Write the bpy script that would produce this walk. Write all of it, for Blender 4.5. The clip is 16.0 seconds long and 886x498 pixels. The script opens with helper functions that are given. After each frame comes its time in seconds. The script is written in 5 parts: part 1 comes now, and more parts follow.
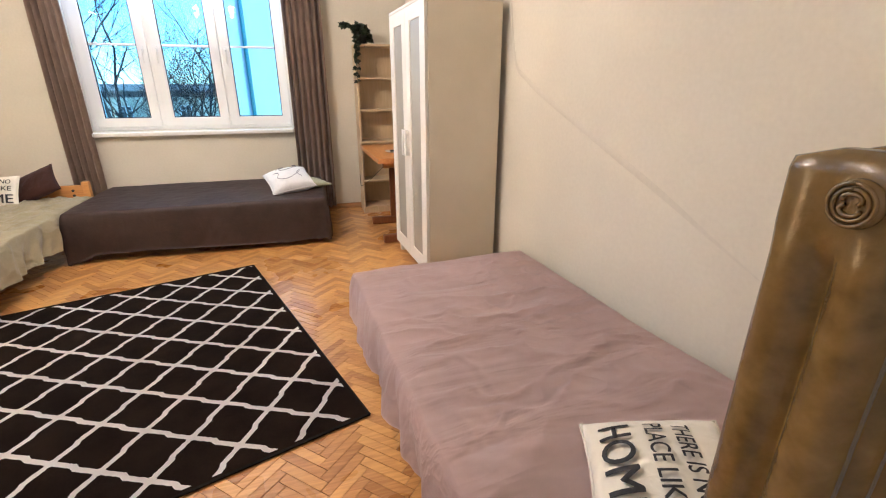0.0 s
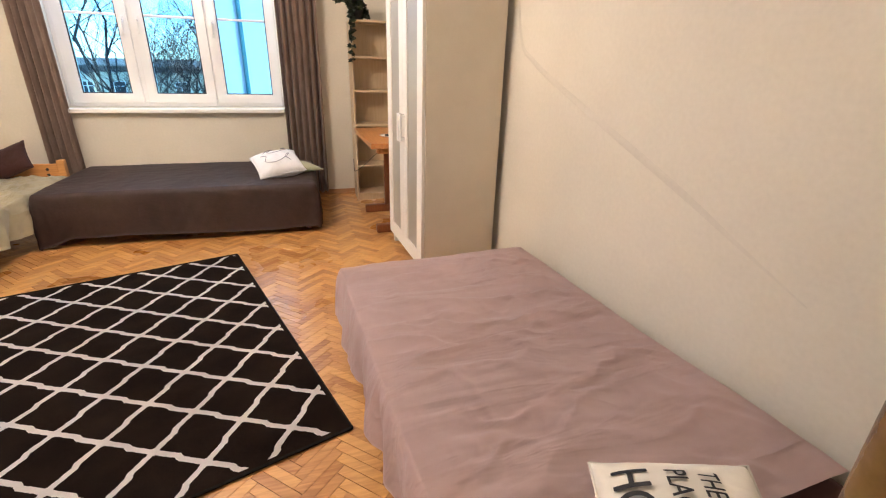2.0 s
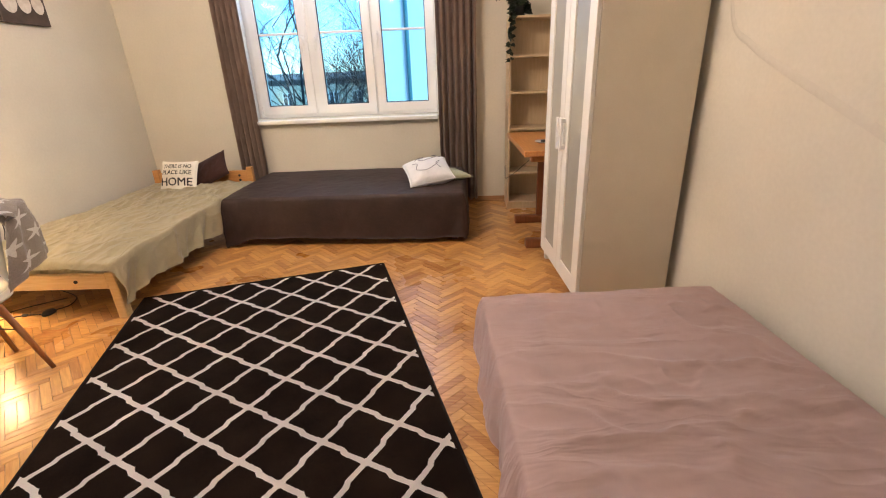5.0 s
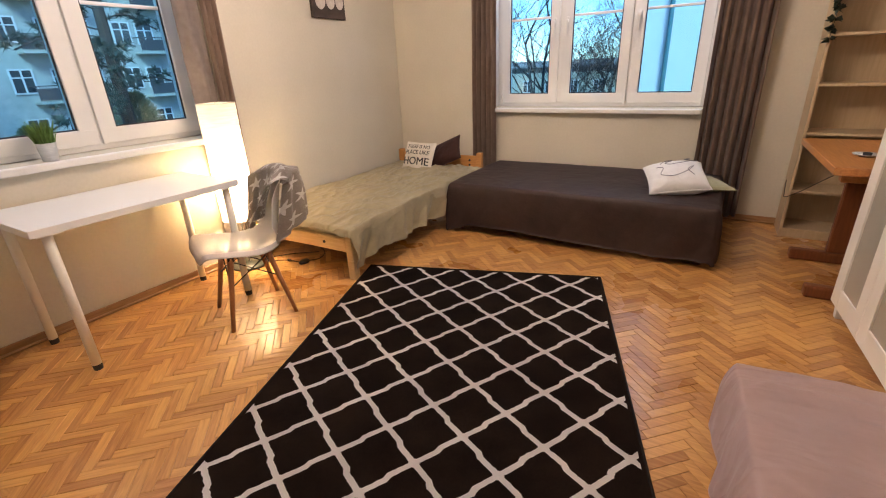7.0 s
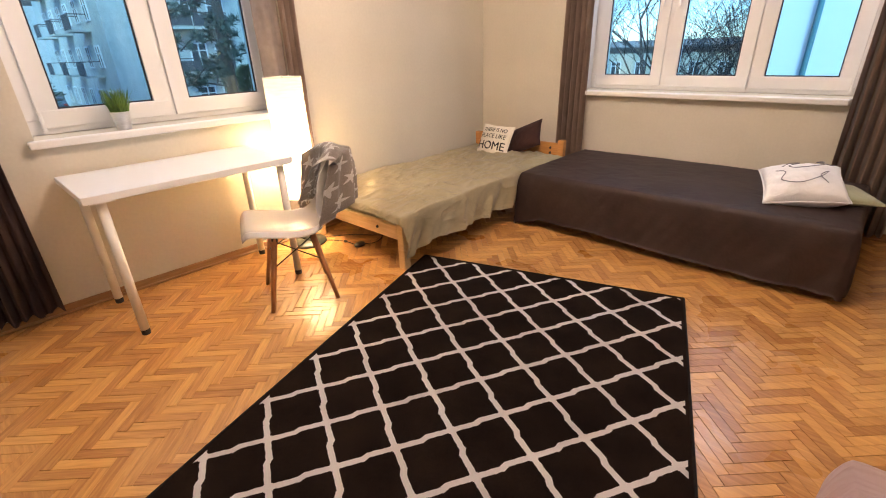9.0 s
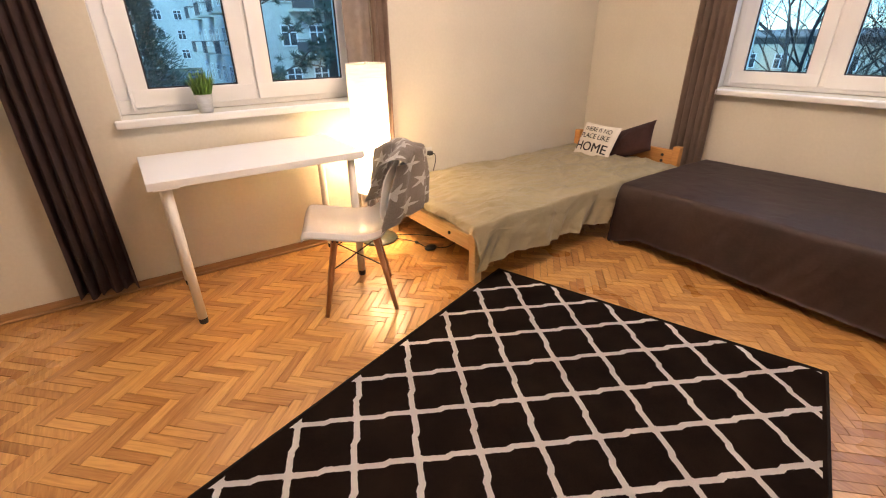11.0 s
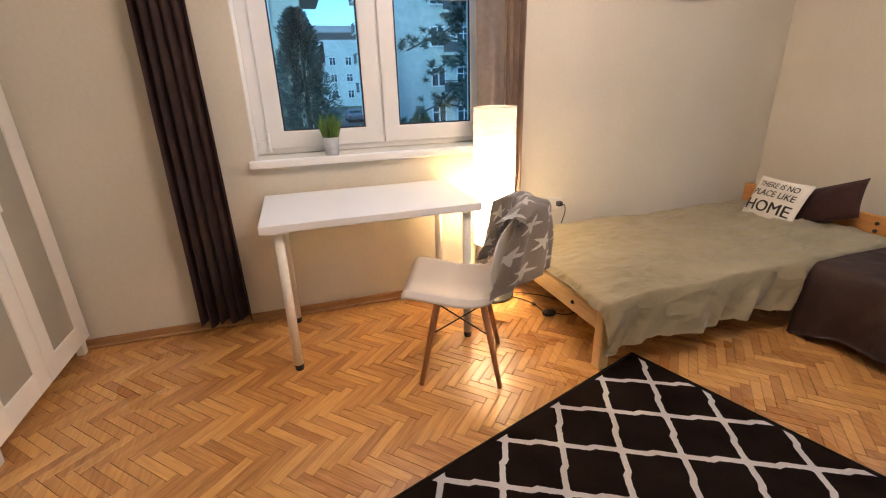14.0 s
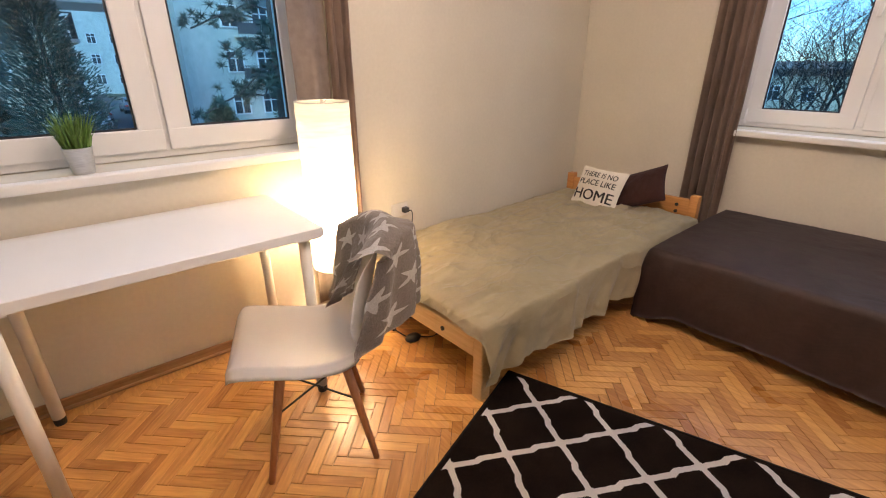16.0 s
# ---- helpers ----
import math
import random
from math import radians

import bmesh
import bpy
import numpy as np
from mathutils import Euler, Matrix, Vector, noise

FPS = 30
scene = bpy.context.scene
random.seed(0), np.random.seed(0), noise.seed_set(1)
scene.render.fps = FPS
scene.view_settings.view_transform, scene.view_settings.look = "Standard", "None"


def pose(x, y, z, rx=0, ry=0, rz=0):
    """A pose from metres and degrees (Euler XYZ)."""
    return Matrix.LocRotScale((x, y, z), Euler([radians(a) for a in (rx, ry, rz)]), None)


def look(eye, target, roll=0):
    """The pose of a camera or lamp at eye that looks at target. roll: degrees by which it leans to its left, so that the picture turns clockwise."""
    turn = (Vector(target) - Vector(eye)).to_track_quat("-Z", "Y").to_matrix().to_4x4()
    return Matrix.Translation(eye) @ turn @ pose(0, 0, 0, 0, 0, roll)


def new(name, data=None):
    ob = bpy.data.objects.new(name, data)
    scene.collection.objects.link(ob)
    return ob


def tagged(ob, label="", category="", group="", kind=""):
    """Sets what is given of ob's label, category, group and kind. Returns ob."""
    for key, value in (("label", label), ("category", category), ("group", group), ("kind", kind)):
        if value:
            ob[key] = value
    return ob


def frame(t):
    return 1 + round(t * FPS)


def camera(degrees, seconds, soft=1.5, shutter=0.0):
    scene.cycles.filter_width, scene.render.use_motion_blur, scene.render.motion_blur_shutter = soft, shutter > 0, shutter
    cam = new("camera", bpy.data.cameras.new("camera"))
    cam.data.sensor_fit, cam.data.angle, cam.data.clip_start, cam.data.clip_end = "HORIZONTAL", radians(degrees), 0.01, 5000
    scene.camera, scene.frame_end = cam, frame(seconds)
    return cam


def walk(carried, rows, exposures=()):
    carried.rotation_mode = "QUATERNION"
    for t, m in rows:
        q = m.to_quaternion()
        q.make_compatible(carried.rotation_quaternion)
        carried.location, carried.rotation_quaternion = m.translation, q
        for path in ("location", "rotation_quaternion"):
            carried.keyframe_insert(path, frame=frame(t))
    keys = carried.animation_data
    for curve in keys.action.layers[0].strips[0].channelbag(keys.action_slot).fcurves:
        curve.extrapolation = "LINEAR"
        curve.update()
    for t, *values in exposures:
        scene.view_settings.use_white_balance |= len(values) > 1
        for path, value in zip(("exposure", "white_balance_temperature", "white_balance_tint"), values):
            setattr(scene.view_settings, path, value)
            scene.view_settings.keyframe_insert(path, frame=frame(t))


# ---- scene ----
cam = camera(89.5, 16.0, soft=1.1)
PATH = [
    (0, (0.075, 0.106, 1.304), (0.607, 1.909, 0.622), -0.0),
    (0.5, (0.053, 0.157, 1.29), (0.717, 1.913, 0.6), -0.1),
    (1, (0.036, 0.207, 1.282), (0.741, 1.946, 0.591), -0.7),
    (1.5, (0.081, 0.238, 1.289), (0.752, 1.968, 0.541), 0.9),
    (2, (0.14, 0.292, 1.291), (0.68, 2.068, 0.547), 1.5),
    (2.5, (0.181, 0.315, 1.301), (0.571, 2.134, 0.566), 0.5),
    (3, (0.195, 0.346, 1.294), (0.508, 2.165, 0.523), 0.2),
    (3.2, (0.184, 0.371, 1.278), (0.502, 2.195, 0.522), 0.6),
    (5.3, (0.17, 0.675, 1.308), (-0.07, 2.517, 0.566), -1.5),
    (5.5, (0.167, 0.701, 1.317), (-0.176, 2.523, 0.567), -0.6),
    (6, (0.159, 0.733, 1.289), (-0.435, 2.486, 0.533), -1.3),
    (6.5, (0.115, 0.784, 1.29), (-0.682, 2.446, 0.514), -2.6),
    (7, (0.063, 0.888, 1.286), (-0.903, 2.471, 0.536), -2.5),
    (7.5, (0.044, 0.974, 1.273), (-0.954, 2.517, 0.483), -3.0),
    (8, (0.077, 1.093, 1.276), (-1.045, 2.569, 0.524), -1.7),
    (8.5, (0.103, 1.167, 1.266), (-1.111, 2.545, 0.474), -2.5),
    (8.7, (0.096, 1.184, 1.26), (-1.137, 2.538, 0.457), -2.4),
    (10.8, (-0.131, 1.48, 1.271), (-1.592, 2.549, 0.422), -0.2),
    (11, (-0.126, 1.496, 1.266), (-1.619, 2.516, 0.411), -0.8),
    (11.5, (-0.131, 1.579, 1.266), (-1.698, 2.479, 0.41), -0.7),
    (12, (-0.122, 1.674, 1.258), (-1.794, 2.369, 0.407), -0.1),
    (12.5, (-0.113, 1.736, 1.258), (-1.877, 2.206, 0.44), -0.3),
    (13, (-0.139, 1.746, 1.264), (-1.949, 2.03, 0.463), -1.3),
    (13.5, (-0.26, 1.724, 1.263), (-2.056, 2.128, 0.481), -1.0),
    (14, (-0.396, 1.697, 1.277), (-2.184, 2.251, 0.571), -1.7),
    (14.5, (-0.48, 1.708, 1.271), (-2.211, 2.37, 0.52), -1.8),
    (15, (-0.592, 1.762, 1.268), (-2.276, 2.552, 0.532), -1.3),
    (15.5, (-0.722, 1.791, 1.273), (-2.32, 2.748, 0.544), -1.1),
    (15.8, (-0.746, 1.819, 1.27), (-2.277, 2.875, 0.535), -0.7),
    (16, (-0.832, 1.815, 1.281), (-2.24, 3.015, 0.52), -0.1),
]
walk(cam, [(t, look(eye, target, roll)) for t, eye, target, roll in PATH], exposures=[(0.0, 2.05, 5750.0, 17.5), (3.0, 2.06, 6200.0, 21.0), (5.5, 1.52, 6350.0, 21.5), (6.0, 1.16, 6400.0, 22.0), (7.0, 1.42, 6400.0, 25.0), (8.5, 1.66, 6600.0, 27.0), (11.0, 1.65, 6750.0, 27.5), (13.0, 1.44, 6300.0, 24.0), (14.5, 1.28, 6250.0, 25.0), (16.0, 1.32, 6300.0, 26.5)])
SKY = 0.14
SHADE_GLOW = 0.12
LAMP_W = 15.0
CHAN_W = 6.3

# ---- world, sun, large lights ----
world = bpy.data.worlds.new("dusk_sky")
scene.world = world
world.use_nodes = True
wn = world.node_tree.nodes
wl = world.node_tree.links
sky = wn.new("ShaderNodeTexSky")
sky.sky_type = "NISHITA"
sky.sun_disc = False
sky.sun_elevation = radians(38.0)
sky.sun_rotation = radians(136.0)
sky.air_density = 1.0
sky.dust_density = 0.0
sky.ozone_density = 9.0
wn["Background"].inputs["Strength"].default_value = SKY
wl.new(sky.outputs["Color"], wn["Background"].inputs["Color"])

sun_data = bpy.data.lights.new("sun", "SUN")
sun_data.energy = 1.7
sun_data.angle = radians(25)
sun_data.color = (0.72, 0.95, 1.0)
sun_ob = new("sun", sun_data)
sun_ob.matrix_world = look((0, 0, 30), Vector((0, 0, 30)) + Vector((-0.50, 0.52, -0.69)).normalized())

# ---- materials ----
MATS = {}


def nodes_of(name):
    m = bpy.data.materials.new(name)
    m.use_nodes = True
    MATS[name] = m
    nt = m.node_tree
    return m, nt, nt.nodes, nt.links, nt.nodes["Principled BSDF"]


def ramp(nd, stops):
    r = nd.new("ShaderNodeValToRGB")
    e = r.color_ramp.elements
    while len(e) < len(stops):
        e.new(0.5)
    for k, (p, c) in enumerate(stops):
        e[k].position = p
        e[k].color = (*c, 1)
    return r


def math_node(nd, ln, op, a, b=None, clamp=False):
    n = nd.new("ShaderNodeMath")
    n.operation = op
    n.use_clamp = clamp
    for k, v in enumerate((a, b)):
        if v is None:
            continue
        if isinstance(v, (int, float)):
            n.inputs[k].default_value = v
        else:
            ln.new(v, n.inputs[k])
    return n.outputs[0]


def surface(name, dark, light, rough=0.6, fine=60.0, broad=2.5, bump=0.15, metal=0.0, stretch=(1, 1, 1),
            rough_var=0.1, dist=0.01, spec=0.5, fine_share=0.5, sheen=0.0, randomize=0.0):
    """A surface of two tones mixed by fine grain and broad wear, with relief."""
    m, nt, nd, ln, p = nodes_of(name)
    tc = nd.new("ShaderNodeTexCoord")
    mp = nd.new("ShaderNodeMapping")
    mp.inputs["Scale"].default_value = stretch
    ln.new(tc.outputs["Object"], mp.inputs["Vector"])
    n1 = nd.new("ShaderNodeTexNoise")
    n1.inputs["Scale"].default_value = fine
    n1.inputs["Detail"].default_value = 5
    n2 = nd.new("ShaderNodeTexNoise")
    n2.inputs["Scale"].default_value = broad
    n2.inputs["Detail"].default_value = 4
    ln.new(mp.outputs[0], n1.inputs["Vector"])
    ln.new(mp.outputs[0], n2.inputs["Vector"])
    a = math_node(nd, ln, "MULTIPLY", n1.outputs["Fac"], fine_share)
    b = math_node(nd, ln, "MULTIPLY", n2.outputs["Fac"], 1 - fine_share)
    f = math_node(nd, ln, "ADD", a, b)
    if randomize:
        oi = nd.new("ShaderNodeObjectInfo")
        r1 = math_node(nd, ln, "SUBTRACT", oi.outputs["Random"], 0.5)
        r2 = math_node(nd, ln, "MULTIPLY", r1, randomize)
        f = math_node(nd, ln, "ADD", f, r2)
    r = ramp(nd, [(0.32, dark), (0.68, light)])
    ln.new(f, r.inputs["Fac"])
    ln.new(r.outputs["Color"], p.inputs["Base Color"])
    rr = math_node(nd, ln, "MULTIPLY", n2.outputs["Fac"], rough_var)
    ln.new(math_node(nd, ln, "ADD", rr, rough - rough_var / 2), p.inputs["Roughness"])
    p.inputs["Metallic"].default_value = metal
    p.inputs["Specular IOR Level"].default_value = spec
    if sheen:
        p.inputs["Sheen Weight"].default_value = sheen
    if bump:
        bp = nd.new("ShaderNodeBump")
        bp.inputs["Strength"].default_value = bump
        bp.inputs["Distance"].default_value = dist
        ln.new(n1.outputs["Fac"], bp.inputs["Height"])
        ln.new(bp.outputs["Normal"], p.inputs["Normal"])
    return m


def weave(name, dark, light, thread=900.0, rough=0.9, broad=3.0, bump=0.3, sheen=0.3, crumple=0.0, crumple_scale=(7.0, 7.0, 7.0)):
    """Cloth: crossed threads, folds of tone."""
    m, nt, nd, ln, p = nodes_of(name)
    tc = nd.new("ShaderNodeTexCoord")
    waves = []
    for axis in ("X", "Y"):
        w = nd.new("ShaderNodeTexWave")
        w.bands_direction = axis
        w.inputs["Scale"].default_value = thread / 4
        w.inputs["Distortion"].default_value = 3.0
        ln.new(tc.outputs["Object"], w.inputs["Vector"])
        waves.append(w.outputs["Fac"])
    wv = math_node(nd, ln, "MULTIPLY", waves[0], waves[1])
    n1 = nd.new("ShaderNodeTexNoise")
    n1.inputs["Scale"].default_value = broad
    n1.inputs["Detail"].default_value = 8
    n1.inputs["Roughness"].default_value = 0.65
    ln.new(tc.outputs["Object"], n1.inputs["Vector"])
    a = math_node(nd, ln, "MULTIPLY", wv, 0.10)
    b = math_node(nd, ln, "MULTIPLY", n1.outputs["Fac"], 0.9)
    f = math_node(nd, ln, "ADD", a, b)
    r = ramp(nd, [(0.25, dark), (0.7, light)])
    ln.new(f, r.inputs["Fac"])
    ln.new(r.outputs["Color"], p.inputs["Base Color"])
    p.inputs["Roughness"].default_value = rough
    p.inputs["Sheen Weight"].default_value = sheen
    p.inputs["Specular IOR Level"].default_value = 0.2
    bp = nd.new("ShaderNodeBump")
    bp.inputs["Strength"].default_value = bump
    bp.inputs["Distance"].default_value = 0.002
    ln.new(f, bp.inputs["Height"])
    ln.new(bp.outputs["Normal"], p.inputs["Normal"])
    if crumple:
        mp = nd.new("ShaderNodeMapping")
        mp.inputs["Scale"].default_value = crumple_scale
        mp.inputs["Rotation"].default_value = (0.08, 0.12, 0.2)
        ln.new(tc.outputs["Object"], mp.inputs["Vector"])
        n3 = nd.new("ShaderNodeTexNoise")
        n3.inputs["Scale"].default_value = 1.0
        n3.inputs["Detail"].default_value = 3
        n3.inputs["Distortion"].default_value = 0.5
        ln.new(mp.outputs[0], n3.inputs["Vector"])
        edge = math_node(nd, ln, "ABSOLUTE", math_node(nd, ln, "SUBTRACT", n3.outputs["Fac"], 0.5))
        ridge = math_node(nd, ln, "SUBTRACT", 1.0, math_node(nd, ln, "MULTIPLY", edge, 5.0), True)
        b2 = nd.new("ShaderNodeBump")
        b2.inputs["Strength"].default_value = crumple
        b2.inputs["Distance"].default_value = 0.012
        ln.new(ridge, b2.inputs["Height"])
        ln.new(b2.outputs["Normal"], bp.inputs["Normal"])
    return m


def wood(name, dark, light, rough=0.35, along="X", grain=14.0, random_share=0.0, bump=0.12, island=False, coat=0.0):
    """Wood with grain along one local axis; pieces differ by their own random value."""
    m, nt, nd, ln, p = nodes_of(name)
    tc = nd.new("ShaderNodeTexCoord")
    mp = nd.new("ShaderNodeMapping")
    s = {"X": (0.8, 9, 9), "Y": (9, 0.8, 9), "Z": (9, 9, 0.8)}[along]
    mp.inputs["Scale"].default_value = s
    ln.new(tc.outputs["Object"], mp.inputs["Vector"])
    rnd = None
    if random_share:
        if island:
            g = nd.new("ShaderNodeNewGeometry")
            rnd = g.outputs["Random Per Island"]
        else:
            oi = nd.new("ShaderNodeObjectInfo")
            rnd = oi.outputs["Random"]
        cx = nd.new("ShaderNodeCombineXYZ")
        sh = math_node(nd, ln, "MULTIPLY", rnd, 40.0)
        ln.new(sh, cx.inputs[0])
        ln.new(sh, cx.inputs[1])
        ln.new(cx.outputs[0], mp.inputs["Location"])
    n1 = nd.new("ShaderNodeTexNoise")
    n1.inputs["Scale"].default_value = grain
    n1.inputs["Detail"].default_value = 6
    n1.inputs["Distortion"].default_value = 0.6
    ln.new(mp.outputs[0], n1.inputs["Vector"])
    n2 = nd.new("ShaderNodeTexNoise")
    n2.inputs["Scale"].default_value = 1.6
    n2.inputs["Detail"].default_value = 3
    ln.new(tc.outputs["Object"], n2.inputs["Vector"])
    f = math_node(nd, ln, "ADD", math_node(nd, ln, "MULTIPLY", n1.outputs["Fac"], 0.6), math_node(nd, ln, "MULTIPLY", n2.outputs["Fac"], 0.4))
    if rnd is not None:
        r1 = math_node(nd, ln, "MULTIPLY", math_node(nd, ln, "SUBTRACT", rnd, 0.5), random_share)
        f = math_node(nd, ln, "ADD", f, r1)
    r = ramp(nd, [(0.3, dark), (0.7, light)])
    ln.new(f, r.inputs["Fac"])
    ln.new(r.outputs["Color"], p.inputs["Base Color"])
    rr = math_node(nd, ln, "MULTIPLY", n2.outputs["Fac"], 0.3)
    ln.new(math_node(nd, ln, "ADD", rr, rough - 0.15), p.inputs["Roughness"])
    p.inputs["Coat Weight"].default_value = coat
    p.inputs["Coat Roughness"].default_value = 0.21
    bp = nd.new("ShaderNodeBump")
    bp.inputs["Strength"].default_value = bump
    bp.inputs["Distance"].default_value = 0.004
    ln.new(n1.outputs["Fac"], bp.inputs["Height"])
    ln.new(bp.outputs["Normal"], p.inputs["Normal"])
    return m


def glow(name, colour, strength):
    m, nt, nd, ln, p = nodes_of(name)
    p.inputs["Base Color"].default_value = (0.8, 0.78, 0.72, 1)
    p.inputs["Emission Color"].default_value = (*colour, 1)
    p.inputs["Emission Strength"].default_value = strength
    p.inputs["Roughness"].default_value = 0.8
    return m


M_WALL = surface("cream_wall_paint", (0.605, 0.565, 0.472), (0.695, 0.65, 0.552), rough=0.75, fine=55, broad=1.3, bump=0.10, dist=0.004, fine_share=0.35, spec=0.3)
# wall paint made a little darker, for the shadow band on the east wall
M_SHADOW_BAND = surface("shadow_band_paint", (0.57, 0.532, 0.447), (0.652, 0.61, 0.52), rough=0.75, fine=55, broad=1.3, bump=0.10, dist=0.004, fine_share=0.35, spec=0.3)
M_CEIL = surface("white_ceiling_paint", (0.76, 0.75, 0.72), (0.82, 0.81, 0.78), rough=0.85, fine=40, bump=0.08)
M_WHITE = surface("white_lacquer", (0.72, 0.69, 0.62), (0.79, 0.765, 0.70), rough=0.38, fine=160, broad=3, bump=0.02, fine_share=0.25)
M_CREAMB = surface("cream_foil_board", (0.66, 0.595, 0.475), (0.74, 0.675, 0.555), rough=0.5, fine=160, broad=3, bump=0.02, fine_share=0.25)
M_PVC = surface("white_window_plastic", (0.74, 0.74, 0.73), (0.80, 0.80, 0.79), rough=0.3, fine=120, bump=0.01, fine_share=0.2)
M_SILL = surface("white_sill", (0.74, 0.73, 0.71), (0.80, 0.79, 0.77), rough=0.3, fine=90, bump=0.02, fine_share=0.3)
M_FROST = surface("frosted_glass_panel", (0.31, 0.29, 0.235), (0.37, 0.35, 0.29), rough=0.32, fine=220, broad=2.0, bump=0.03, fine_share=0.2, spec=0.6)
M_LAM = surface("white_desk_laminate", (0.76, 0.76, 0.75), (0.82, 0.82, 0.81), rough=0.32, fine=200, broad=2.0, bump=0.015, fine_share=0.2)
M_FLOOR = wood("oak_parquet", (0.36, 0.148, 0.036), (0.69, 0.365, 0.112), rough=0.30, along="X", grain=9, random_share=0.34, bump=0.06, coat=0.5)
M_FLOOR_S = wood("oak_parquet_joined", (0.36, 0.148, 0.036), (0.69, 0.365, 0.112), rough=0.30, along="X", grain=9, random_share=0.34, bump=0.06, island=True, coat=0.5)
M_JOINT = surface("dark_joint", (0.03, 0.014, 0.006), (0.09, 0.045, 0.02), rough=0.8)
M_PINE = wood("lacquered_pine", (0.62, 0.40, 0.17), (0.82, 0.61, 0.33), rough=0.45, along="X", grain=8)
M_PINE_O = wood("orange_pine", (0.42, 0.17, 0.045), (0.62, 0.30, 0.09), rough=0.42, along="X", grain=8)
M_TABLE = wood("varnished_pine_table", (0.4, 0.15, 0.04), (0.62, 0.29, 0.09), rough=0.35, along="Y", grain=8)
M_TRESTLE = wood("dark_varnished_pine", (0.13, 0.038, 0.012), (0.24, 0.08, 0.026), rough=0.4, along="Z", grain=8)
M_SHELF = wood("pale_birch_veneer", (0.52, 0.39, 0.23), (0.66, 0.52, 0.34), rough=0.5, along="Z", grain=6, bump=0.05)
M_BEECH = wood("walnut_stained_beech_leg", (0.33, 0.125, 0.045), (0.52, 0.235, 0.095), rough=0.36, along="Z", grain=10)
M_MAHOG = wood("red_brown_wood", (0.10, 0.02, 0.012), (0.19, 0.045, 0.025), rough=0.4, along="X")
M_SKIRT = wood("oak_skirting", (0.26, 0.13, 0.05), (0.45, 0.25, 0.11), rough=0.45, along="X", grain=8)
M_BLACK = surface("black_rubber", (0.012, 0.012, 0.012), (0.03, 0.03, 0.03), rough=0.55, bump=0.02)
M_EDGE = surface("black_binding_yarn", (0.010, 0.008, 0.007), (0.026, 0.020, 0.017), rough=0.95, spec=0.08, fine=300, bump=0.2)
M_WIRE = surface("black_steel_wire", (0.02, 0.02, 0.02), (0.05, 0.048, 0.045), rough=0.35, metal=0.7, bump=0.02)
M_STEEL = surface("galvanised_steel", (0.48, 0.49, 0.50), (0.66, 0.67, 0.68), rough=0.33, metal=1.0, fine=40, broad=8, bump=0.05, stretch=(1, 1, 6))
M_CHROME = surface("brushed_metal", (0.5, 0.5, 0.48), (0.65, 0.64, 0.62), rough=0.3, metal=1.0, fine=90, bump=0.02)
M_SHELL = surface("white_plastic_shell", (0.79, 0.78, 0.755), (0.84, 0.83, 0.81), rough=0.24, fine=150, bump=0.01, fine_share=0.2)
M_MAUVE = weave("mauve_bedspread_cloth", (0.63, 0.455, 0.425), (0.76, 0.57, 0.535), broad=4, crumple=0.70, crumple_scale=(1.5, 6.5, 4.5))
M_MAHOGC = weave("dark_maroon_cloth", (0.05, 0.016, 0.012), (0.10, 0.034, 0.026), broad=5)
M_GREYBED = weave("charcoal_bedspread_cloth", (0.054, 0.031, 0.024), (0.104, 0.062, 0.049), broad=6, rough=0.52, sheen=0.03, thread=520, bump=0.10, crumple=0.22, crumple_scale=(6.0, 6.0, 3.0))
M_GREYBED.node_tree.nodes["Principled BSDF"].inputs["Specular IOR Level"].default_value = 0.5
M_OLIVE = weave("olive_grey_bedspread_cloth", (0.46, 0.39, 0.235), (0.61, 0.53, 0.345), broad=4, crumple=0.8, crumple_scale=(6.0, 2.6, 6.0))
M_CURT = weave("taupe_curtain_cloth", (0.24, 0.168, 0.130), (0.36, 0.265, 0.212), broad=6, thread=1400, crumple=0.2, crumple_scale=(9.0, 9.0, 2.0))
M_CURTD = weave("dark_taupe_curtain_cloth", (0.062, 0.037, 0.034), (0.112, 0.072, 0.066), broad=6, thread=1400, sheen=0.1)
M_LINING = surface("satin_curtain_lining", (0.27, 0.22, 0.20), (0.38, 0.32, 0.29), rough=0.42, fine=30, broad=5, bump=0.12)
M_CREAMP = weave("cream_cushion_cotton", (0.64, 0.60, 0.51), (0.78, 0.74, 0.65), broad=7, crumple=0.15)
M_WHITEP = weave("white_cushion_cotton", (0.68, 0.68, 0.69), (0.80, 0.80, 0.81), broad=7, crumple=0.25)
M_BROWNP = weave("dark_brown_cushion_cloth", (0.024, 0.009, 0.007), (0.052, 0.020, 0.016), broad=6, sheen=0.1, crumple=0.3)
M_GREENP = weave("sage_cushion_cloth", (0.30, 0.30, 0.17), (0.44, 0.44, 0.28), broad=8)
M_INK = surface("black_print", (0.012, 0.012, 0.014), (0.03, 0.03, 0.032), rough=0.85, bump=0.05)
M_GREYINK = surface("grey_print", (0.10, 0.10, 0.13), (0.2, 0.2, 0.24), rough=0.85, bump=0.05)
M_RAD = surface("bronze_brown_radiator_paint", (0.075, 0.042, 0.010), (0.205, 0.128, 0.038), rough=0.23, fine=30, broad=6, bump=0.55, metal=0.0, dist=0.004, spec=0.7)
M_LEAF = surface("dark_ivy_leaf", (0.012, 0.022, 0.010), (0.035, 0.055, 0.024), rough=0.5, fine=60, bump=0.05, randomize=0.6)
